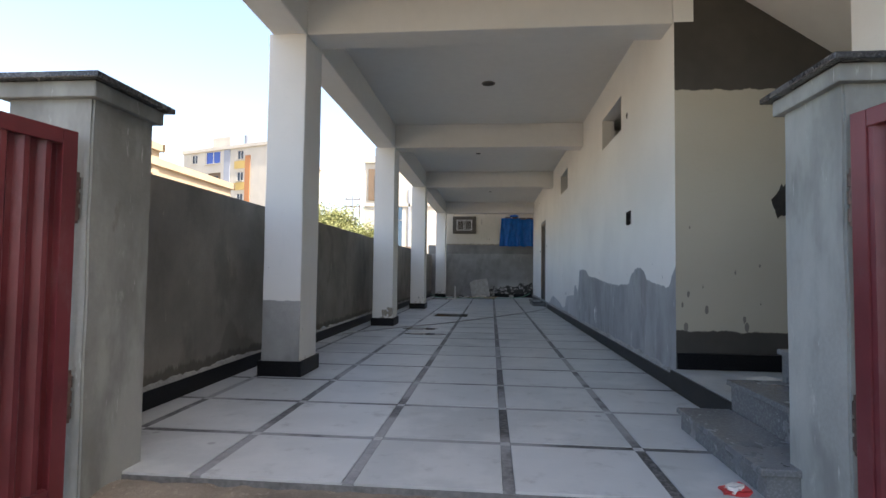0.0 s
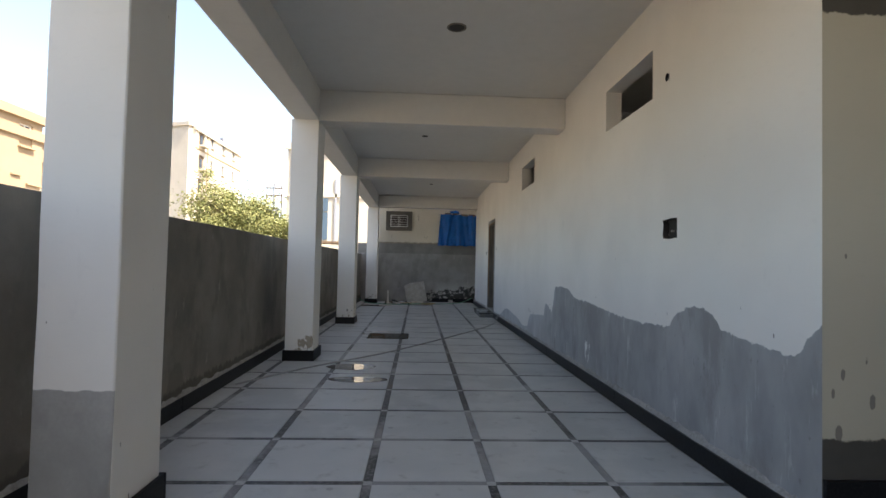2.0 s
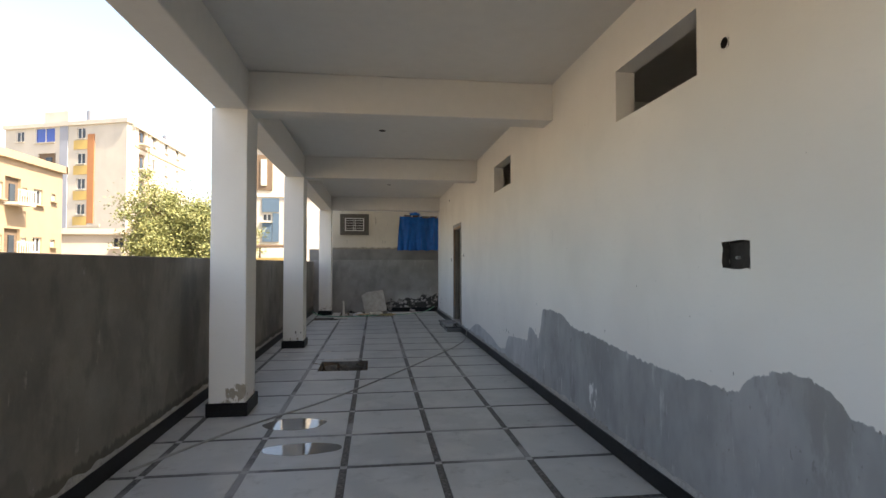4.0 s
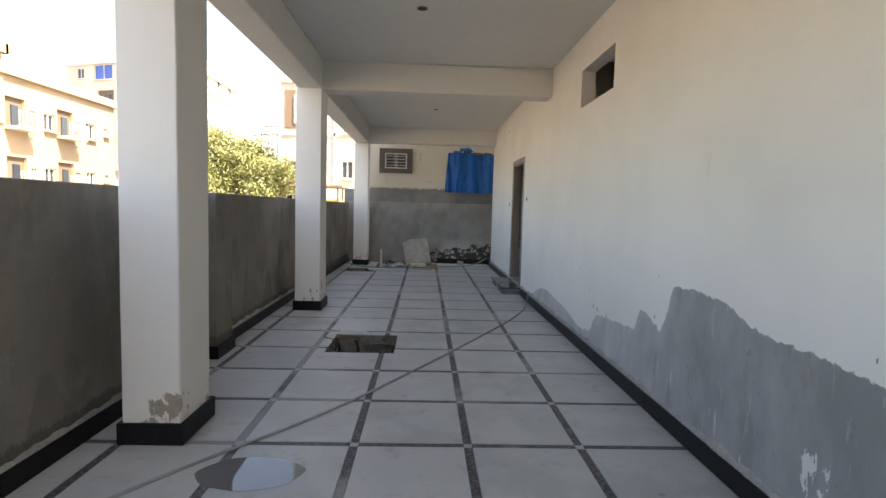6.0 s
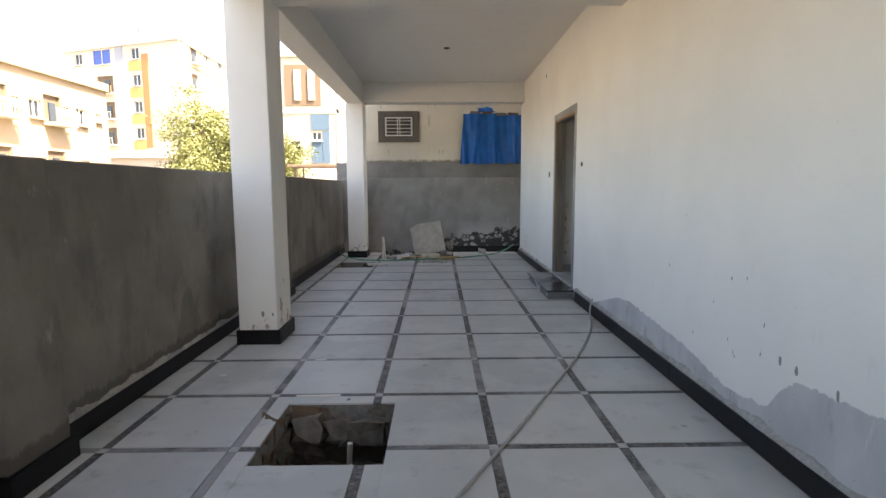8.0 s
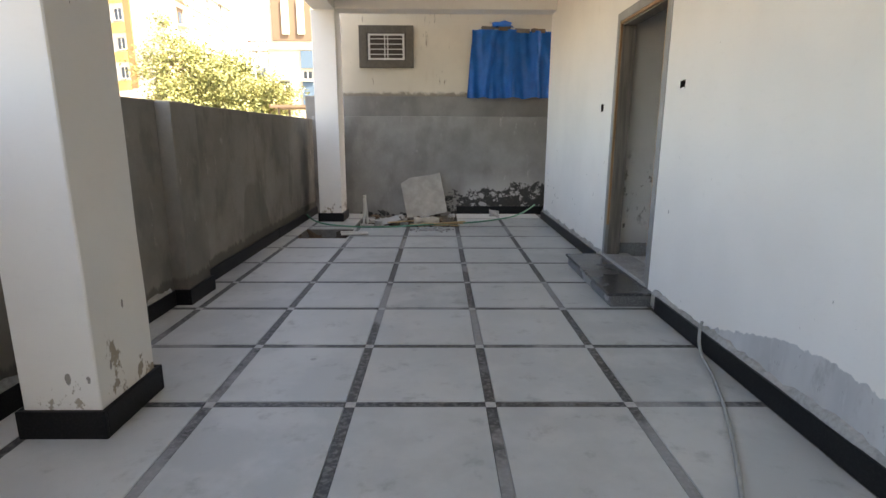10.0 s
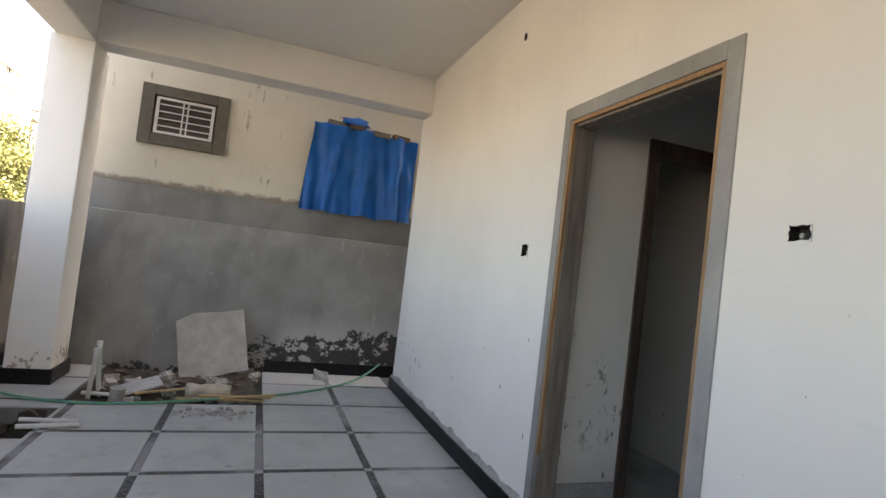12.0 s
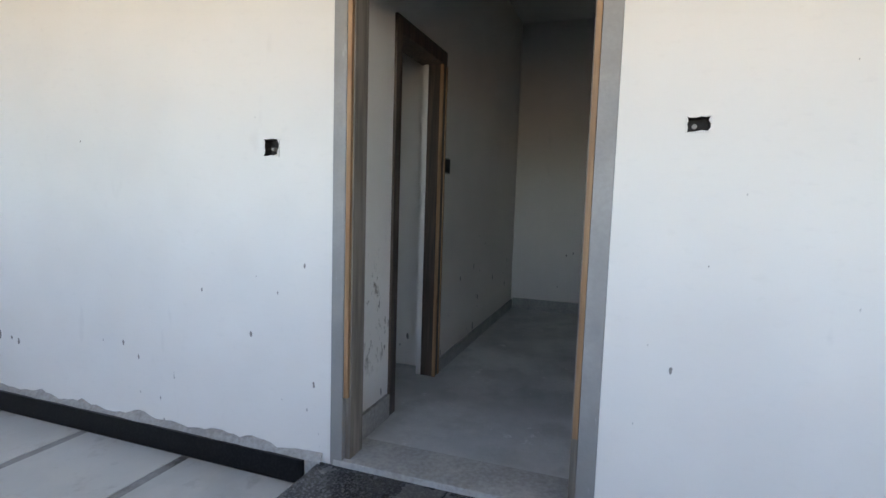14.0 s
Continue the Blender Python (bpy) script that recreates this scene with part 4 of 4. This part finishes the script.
for v in bm.verts:
    v.co += Vector((0, 1, 1)) * .018 * noise.noise(v.co * 14)
part("roll", bm, M_BAG, t, smooth=True)
b = tagged(link("tile_offcut", box(-.16, .16, -.11, .11, 0, .012, .002), M_CROSS), "broken pale tile offcut in the rubble", "tile")
b.matrix_world = pose(-.98, 18.5, .0, 8, -14, 20)
b = tagged(link("pipe_coupling", cyl(.055, .11, (0, 0, 0), 18), M_MORTAR), "short grey pipe piece standing in the rubble", "pipe")
b.matrix_world = pose(-1.1, 18.22, -.05, 6, 4, 0)
b = tagged(link("mortar_lump", rough_block(.14, .1, .08, 55, .3), M_MORTAR), "rounded mortar lump beside the end skirting", "rubble")
b.location = (.62, 19.0, 0)
for k, (x, y, h, a) in enumerate(((-1.32, 18.3, .36, 3), (-1.27, 18.42, .4, -5))):
    t = thing("standing_pipe", (x, y, -.1), "thin cream plastic pipe standing upright in the rubble", "pipe", "standing pipes")
    t.rotation_euler = (0, radians(a), 0)
    part("pipe", cyl(.018, h + .06, (0, 0, 0), 14), M_PVC, t)
    part("pipe_cap", cyl(.023, .04, (0, 0, h + .05), 14), M_PVC, t)
b = tagged(link("plastic_pipe", cyl(.017, .2, (-.1, 0, 0), 12, m=pose(0, 0, 0, 0, 90, 0)), M_PVC), "short cream pipe lying across the standing pipes", "pipe", "loose pipes")
b.matrix_world = pose(-1.28, 18.36, -.035, 0, 4, 5)
for k, (x, y, ln, a) in enumerate(((-.3, 18.1, .7, 4), (-.2, 18.16, .6, -8), (-.75, 18.25, .5, 35), (-.1, 18.08, .45, 12))):
    b = tagged(link("wood_strip", box(-ln / 2, ln / 2, -.018, .018, 0, .014, .003), M_BAMBOO), "split yellowish wooden strip on the rubble", "wood", "wooden strips")
    b.matrix_world = pose(x, y, .005 + .012 * k, 2, 2 * (-1) ** k, a)
bm = bmesh.new()
for k in range(60):
    x, y = -.32 + rnd.gauss(0, .1), 17.75 + rnd.gauss(0, .05)
    s = rnd.uniform(.008, .022)
    box(x - s, x + s, y - s, y + s, 0, s * 1.2, 0, bm)
tagged(link("grit", bm, M_MORTAR), "scattered mortar grit on the tiles", "grit", kind="stuff")

# ---- hoses and puddles ----
hose = tube("hose", [(1.325, 13.86, .16), (1.29, 13.82, .12), (1.265, 13.74, .02), (1.2, 13.45, .009), (1.07, 13.08, .009), (.84, 12.55, .009), (.55, 12.0, .009), (.02, 11.03, .009), (-.31, 10.45, .009), (-.93, 9.4, .009), (-1.5, 8.72, .009), (-1.8, 8.25, .009), (-2.1, 7.72, .009)], .009, M_HOSE)
tagged(hose, "thin grey hose lying across the tiled floor", "hose")
hose = tube("green_hose", [(-2.12, 18.3, .12), (-2.0, 18.15, .03), (-1.45, 17.93, .012), (-.9, 17.93, .012), (-.4, 18.04, .03), (.1, 18.25, .012), (.6, 18.55, .012), (1.05, 18.95, .03), (1.27, 19.15, .16)], .011, M_GREENH)
tagged(hose, "green garden hose lying along the rubble", "hose")


def puddle(x, y, rx, ry, seed):
    bm = bmesh.new()
    n = 60
    ring = [bm.verts.new((x + rx * math.cos(a) * (1 + .11 * noise.noise((math.cos(a) * 1.6, math.sin(a) * 1.6, seed))), y + ry * math.sin(a) * (1 + .11 * noise.noise((math.cos(a) * 1.6, math.sin(a) * 1.6, seed + 3))), .0022)) for a in (i * math.tau / n for i in range(n))]
    bm.faces.new(ring)
    tagged(link("puddle", bm, M_WATER), "shallow water puddle on the tiles", "puddle", "puddles")


puddle(-1.15, 8.66, .27, .17, 2)
puddle(-1.0, 8.02, .3, .13, 7)

# ---- ceiling fan boxes ----
for x, y, r in ((-.135, 7.2, .085), (-.36, 11.1, .05), (-.135, 16.1, .045)):
    t = thing("ceiling_box", (x, y, CEIL), "round fan box under the ceiling, its opening coloured dark", "ceiling box", "ceiling boxes")
    # flat disc below the ceiling; the hole's shade is its dark colour
    part("cavity", cyl(r * .82, .004, (0, 0, -.0045), 24), M_DARKBOX, t, "flat dark disc in place of the shaded cavity")
    bm = bmesh.new()
    a = bmesh.ops.create_circle(bm, radius=r, segments=24)
    b2 = bmesh.ops.create_circle(bm, radius=r * .8, segments=24)
    for i in range(24):
        j = (i + 1) % 24
        bm.faces.new((a["verts"][i], a["verts"][j], b2["verts"][j], b2["verts"][i]))
    e = bmesh.ops.extrude_face_region(bm, geom=bm.faces[:])
    bmesh.ops.translate(bm, verts=[v for v in e["geom"] if isinstance(v, bmesh.types.BMVert)], vec=(0, 0, -.007))
    part("rim", bm, M_STONE, t)

# ---- distance ----
def building(name, at, turn, w, d, h, windows, paint, label, group="", roofline=.35, balconies=(), panels=()):
    """A block with its front along local x at y = 0. windows, balconies: x, z, width, height. panels: x0, x1, z0, z1, material."""
    t = thing(name, at, label, "building", group)
    t.rotation_euler = (0, 0, radians(turn))
    opens = [(x - a / 2, x + a / 2, z, z + b) for x, z, a, b in (*windows, *balconies)]
    xs = sorted({0.0, w, *(v for o in opens for v in o[:2])})
    zs = sorted({0.0, h, *(v for o in opens for v in o[2:])})
    ob = solid(xs, [0, .25, d], zs, lambda x, y, z: y > .25 or not any(inside(x, z, o) for o in opens), paint, "wall")
    ob.parent = t
    for x, z, a, b in windows:
        wn_ = part("window", box(x - a / 2 + .002, x + a / 2 - .002, .2, .249, z + .002, z + b - .002), M_GLASS if a < 3 else M_BLUEG, t)
        f = .09
        for x0, x1, z0, z1 in ((x - a / 2, x - a / 2 + f, z, z + b), (x + a / 2 - f, x + a / 2, z, z + b), (x - a / 2 + f, x + a / 2 - f, z, z + f), (x - a / 2 + f, x + a / 2 - f, z + b - f, z + b), (x - f / 2, x + f / 2, z + f, z + b - f)):
            part("frame", box(x0, x1, .12, .199, z0, z1), M_WHITEM, wn_)
        part("sill", box(x - a / 2 - .1, x + a / 2 + .1, -.25, -.001, z - .12, z - .02), paint, wn_)
    for x, z, a, b in balconies:
        # dark brown sheet: the balcony's shade is put into its colour
        bl = part("balcony_shade_panel", box(x - a / 2 + .002, x + a / 2 - .002, .2, .249, z + .002, z + b - .002), M_BROWNP, t, "balcony back coloured dark brown for shade")
        part("balcony_door", box(x - a * .1, x + a * .25, .12, .199, z + .01, z + b * .75), M_GLASS, bl)
        part("balcony_slab", box(x - a / 2 - .15, x + a / 2 + .15, -1.0, -.001, z - .2, z), M_OFFW, bl)
        rail = part("balcony_rail", box(x - a / 2 - .15, x + a / 2 + .15, -1.0, -.94, z + .85, z + .95), M_OFFW, bl)
        for k in range(8):
            xx = x - a / 2 - .1 + k * (a + .2) / 7
            part("baluster", box(xx - .04, xx + .04, -.99, -.95, z, z + .849), M_OFFW, bl)
    for x0, x1, z0, z1, mat_ in panels:
        part("panel", box(x0, x1, -.12, -.002, z0, z1), mat_, t, "coloured facade panel")
    part("parapet", box(-.2, w + .2, -.3, .0 - .002, h - .5, h + .1), M_OFFW if paint != M_CREAM else M_CREAM, t)
    part("parapet_side", box(w + .002, w + .3, -.3, d, h - .5, h + .1), M_OFFW if paint != M_CREAM else M_CREAM, t)
    if not roofline:
        return t
    part("roof_room", box(w * .3, w * .5, d * .3, d * .6, h, h + 2.0), paint, t)
    part("water_tank", cyl(.9, 1.6, (w * .7, d * .4, h), 16), M_GREYP, t, "round rooftop water tank")
    return t


FL = 3.75
front_w = [(13.9, 1.2 + k * FL, 1.5, 1.6) for k in range(6)] + [(2.8, 1.2 + 5 * FL, 1.5, 1.6), (7.4, .9 + 5 * FL, 3.6, 2.2)]
front_b = [(7.8, .5 + k * FL, 3.2, 2.5) for k in range(5)] + [(2.6, .5 + k * FL, 2.6, 2.4) for k in range(5)]
front_p = [(15.15, 16.3, 7.4, 20.5, M_ORANGE), (10.2, 11.6, 0, 22.6, M_GREYP)] + [(12.7, 15.1, -.4 + k * FL, .9 + k * FL, M_YELLOW) for k in range(1, 6)] + [(12.0, 17.4, 6.9, 7.2, M_OFFW)]
building("apartment_building", (-56.6, 91.2, -.12), -19.3, 21.8, 2.0, 22.4, front_w, M_OFFW, "tall cream and white apartment building with orange bands", "far houses", .35, front_b, front_p)
side_w = [(x, 1.2 + k * FL, 1.5, 1.7) for k in range(6) for x in (6.5, 11.5, 16.5)]
side_b = [(2.3, .6 + k * FL, 2.2, 2.3) for k in range(6)]
building("apartment_wing", (-35.25, 84.75, -.12), 90, 20.5, 2.0, 21.9, side_w, M_OFFW, "white side wing of an apartment building", "far houses", .35, side_b, [(4.3, 4.9, 0, 21.4, M_CREAM), (0, 20.5, 18.55, 18.8, M_CREAM)])
cream_w = [(x, z, 1.1, 1.2) for z in (2.4, 6.2) for x in (3.4, 8.3, 12.8)] + [(x, z + .5, .6, .6) for z in (2.4, 6.2) for x in (1.8, 6.6, 11.2, 14.8)] + [(2.2, 9.0, 1.3, 1.5)]
cream_b = [(x, z, 1.7, 1.9) for z in (2.2, 6.0) for x in (5.2, 9.9)]
building("cream_house", (-27.0, 36.2, -.12), 90, 16.0, 11, 9.7, [v for v in cream_w if v[1] < 8], M_CREAM, "two-storey cream painted house with balconies", "far houses", .35, cream_b)
building("stair_tower", (-26.9, 36.0, -.12), 90, 4.3, 4.2, 10.9, [(2.8, 8.6, 1.2, 1.5)], M_CREAM, "cream stair tower with a grey-blue street side", "far houses", 0)
b = structure(link("tower_side", box(-31.0, -27.0, 35.85, 35.99, -.12, 10.6), M_GREYP), "grey-blue painted side of the stair tower", "wall")
building("low_white_house", (-35.0, 63.2, -.12), 0, 10.9, 7, 5.1, [(2.5, 1.2, 1.2, 1.1), (7.5, 3.2, 1.2, 1.1)], M_OFFW, "low flat-roofed white house beyond the compound wall", "far houses", 0)
blue_w = [(2.75, 5.2, .8, .7), (1.0, 3.6, 1.0, 1.6), (1.0, .8, 1.2, 1.6), (5.6, 3.8, 1.0, 1.5), (5.6, 7.6, 1.0, 1.5)]
blue_p = [(.4, 3.2, 7.9, 11.0, M_BROWNP), (2.4, 3.2, 3.4, 5.1, M_BLUEP), (2.36, 3.8, 6.0, 7.2, M_BLUEP), (3.25, 3.8, 3.4, 5.9, M_BLUEP), (4.4, 4.6, 3.2, 9.0, M_GREYP), (0, 12, 7.3, 7.6, M_OFFW)]
bt = building("white_house", (-12.6, 51.0, -.12), 0, 12, 9, 12.1, blue_w, M_OFFW, "modern white three-storey house with blue and taupe panels", "far houses", .35, (), blue_p)
for x in (1.15, 2.25):
    part("white_bar", box(x, x + .5, -.22, -.121, 8.3, 10.6), M_OFFW, bt)
building("yellow_house", (-52.0, 46.0, -.12), 20, 16, 10, 8.5, [(4, 4.5, 1.4, 1.4), (9, 4.5, 1.4, 1.4)], M_CREAM, "yellow house with a flat roof", "far houses")

t = thing("roadside_stall", (-7.5, 36, -.12), "small wooden roadside stall with a tin canopy", "stall")
part("canopy", box(-.3, 2.6, -.9, 1.2, 2.5, 2.62, .01), M_BROWNP, t, "brown canopy")
for x in (0, 2.3):
    for y in (-.7, 1.0):
        part("post", box(x, x + .08, y, y + .08, 0, 2.5), M_WOODD, t)
part("counter", box(-.2, 2.5, -.6, -.1, .9, 1.85), M_YELLOW, t, "yellow counter board")
for k in range(5):
    part("sack", rough_block(.3, .3, .55, 60 + k, .12), (M_PAPER, M_GREYP, M_BAG)[k % 3], t).location = (.2 + k * .45, .2, 1.3)
part("shelf", box(-.1, 2.4, 0, .5, 1.25, 1.3), M_WOODD, t)


def tree(name, at, height, spread, leaves, seed, mat_, label, dense=1.0):
    rnd = random.Random(seed)
    t = thing(name, at, label, "tree")
    bm = bmesh.new()
    cyl(height * .035, height * .45, (0, 0, 0), 9, height * .022, bm)
    tips = []
    for k in range(15):
        a, tilt = k * 2.4 + rnd.uniform(-.4, .4), rnd.uniform(8, 78)
        ln = spread * rnd.uniform(.45, 1.15) * (1.0 if tilt > 35 else .8)
        m = pose(0, 0, height * rnd.uniform(.18, .5), 0, tilt, math.degrees(a))
        cyl(height * .014, ln, (0, 0, 0), 6, height * .004, bm, m)
        tips.append((m @ Vector((0, 0, ln)), rnd.uniform(.09, .18)))
        for q in range(5):
            mm = m @ pose(0, 0, ln * rnd.uniform(.3, .95), rnd.uniform(-65, 65), rnd.uniform(-65, 65), 0)
            l2 = ln * rnd.uniform(.25, .55)
            cyl(height * .005, l2, (0, 0, 0), 5, height * .0015, bm, mm)
            tips.append((mm @ Vector((0, 0, l2)), rnd.uniform(.06, .17)))
            tips.append((mm @ Vector((0, 0, l2 * .5)), rnd.uniform(.05, .1)))
    part("trunk", bm, M_BARK, t)
    verts, faces = [], []
    for k in range(leaves):
        c, r = rnd.choice(tips)
        r *= spread
        p = c + Vector((rnd.gauss(0, r), rnd.gauss(0, r), rnd.gauss(0, r * .75)))
        if p.z < height * .12:
            continue
        s = rnd.uniform(.06, .15) * dense
        u = Vector((rnd.gauss(0, 1), rnd.gauss(0, 1), rnd.gauss(0, .7))).normalized()
        w = u.cross(Vector((rnd.gauss(0, 1), rnd.gauss(0, 1), rnd.gauss(0, 1)))).normalized()
        i = len(verts)
        verts += [p - u * s, p + w * s * .5, p + u * s, p - w * s * .5]
        faces.append((i, i + 1, i + 2, i + 3))
    me = bpy.data.meshes.new("crown")
    me.from_pydata(verts, [], faces)
    me.materials.append(mat_)
    ob = new("crown", me)
    ob.parent = t
    return t


tree("tree", (-15.6, 50, -.12), 9.0, 4.9, 36000, 4, M_LEAF, "broad green tree with small leaves")
tree("tree", (-19.0, 53, -.12), 8.6, 3.8, 13000, 14, M_LEAFD, "half-dry tree with sparse yellowish leaves")
tree("tree", (-19.3, 70, -.12), 10.5, 2.6, 2600, 5, M_LEAFD, "tall sparse tree with thin foliage", 1.1)
tree("tree", (-22.5, 75, -.12), 9.0, 3.4, 3200, 6, M_LEAFD, "tall sparse tree with thin foliage", 1.1)
tree("tree", (-13.0, 48, -.12), 5.4, 3.4, 14000, 21, M_LEAF, "low bushy green tree with small leaves")
tree("tree", (-17.6, 47, -.12), 4.8, 3.3, 13000, 22, M_LEAF, "low bushy green tree with small leaves")
t = thing("utility_pole", (-16.2, 60, -.12), "concrete utility pole with cross arms and wires", "pole")
part("post", cyl(.16, 9.8, (0, 0, 0), 10, .1), M_GREYP, t)
for z in (9.2, 8.4):
    part("cross_arm", box(-.9, .9, -.06, .06, z, z + .12), M_STEEL, t)
    for x in (-.8, 0, .8):
        part("insulator", cyl(.05, .2, (x, 0, z + .12), 8), M_BROWNP, t)
part("transformer", box(-.4, .4, .15, .7, 6.0, 7.2, .05), M_GREYP, t)
for k, x in enumerate((-.8, .8)):
    part("stay", box(x - .05, x + .05, -.05, .05, 5.6, 8.4), M_STEEL, t)

# ---- floor tiles, strips and grout squares ----
GAP = .048


def cut(rects, hole):
    out = []
    for x0, x1, y0, y1 in rects:
        a0, a1, b0, b1 = hole
        if x1 <= a0 or x0 >= a1 or y1 <= b0 or y0 >= b1:
            out.append((x0, x1, y0, y1))
            continue
        if x0 < a0:
            out.append((x0, a0, y0, y1))
        if x1 > a1:
            out.append((a1, x1, y0, y1))
        m0, m1 = max(x0, a0), min(x1, a1)
        if y0 < b0:
            out.append((m0, m1, y0, b0))
        if y1 > b1:
            out.append((m0, m1, b1, y1))
    return [r for r in out if r[1] - r[0] > .012 and r[3] - r[2] > .012]


def slab_mesh(w, d, bevel):
    bm = bmesh.new()
    lo = [bm.verts.new((x, y, -.012)) for x, y in ((-w / 2, -d / 2), (w / 2, -d / 2), (w / 2, d / 2), (-w / 2, d / 2))]
    mid = [bm.verts.new((x, y, -bevel)) for x, y in ((-w / 2, -d / 2), (w / 2, -d / 2), (w / 2, d / 2), (-w / 2, d / 2))]
    up = [bm.verts.new((x, y, 0)) for x, y in ((-w / 2 + bevel, -d / 2 + bevel), (w / 2 - bevel, -d / 2 + bevel), (w / 2 - bevel, d / 2 - bevel), (-w / 2 + bevel, d / 2 - bevel))]
    for a, b in ((lo, mid), (mid, up)):
        for i in range(4):
            bm.faces.new((a[i], a[(i + 1) % 4], b[(i + 1) % 4], b[i]))
    bm.faces.new(up)
    return bm


SHARED = {}


def lay(name, rect, material, bevel, drop, tilt=0.0):
    rects = [rect]
    for h in HOLES:
        rects = cut(rects, h)
    for x0, x1, y0, y1 in rects:
        key = (name, round(x1 - x0, 3), round(y1 - y0, 3))
        if key not in SHARED:
            me = bpy.data.meshes.new(name)
            bm = slab_mesh(key[1], key[2], bevel)
            bm.to_mesh(me)
            bm.free()
            me.materials.append(material)
            SHARED[key] = me
        ob = new(name, SHARED[key])
        ob.matrix_world = pose((x0 + x1) / 2, (y0 + y1) / 2, -drop, LAYR.uniform(-tilt, tilt), LAYR.uniform(-tilt, tilt), 0)
        ob.parent = floor


LAYR = random.Random(2)
xl = [LW + .001] + [k * PX for k in range(-3, 2)] + [W - .041]
yl = [2.862] + [Y0 + k * PY for k in range(-1, 22)] + [END - .023]
yl = [v for n, v in enumerate(yl) if n == 0 or v - yl[n - 1] > .06]
H2 = GAP / 2
for i in range(len(xl) - 1):
    x0 = xl[i] + (H2 if i else 0)
    x1 = xl[i + 1] - (H2 if i < len(xl) - 2 else 0)
    for j in range(len(yl) - 1):
        y0 = yl[j] + (H2 if j else 0)
        y1 = yl[j + 1] - (H2 if j < len(yl) - 2 else 0)
        lay("tile", (x0 + .002, x1 - .002, y0 + .002, y1 - .002), M_TILE, .0015, 0.0, .05)
        if j:
            lay("strip", (x0 + .001, x1 - .001, yl[j] - H2, yl[j] + H2), M_STRIP, .001, .0025)
        if i:
            lay("strip", (xl[i] - H2, xl[i] + H2, y0 + .001, y1 - .001), M_STRIP, .001, .0025)
            if j:
                lay("grout_square", (xl[i] - H2, xl[i] + H2, yl[j] - H2, yl[j] + H2), M_CROSS, .001, .002)
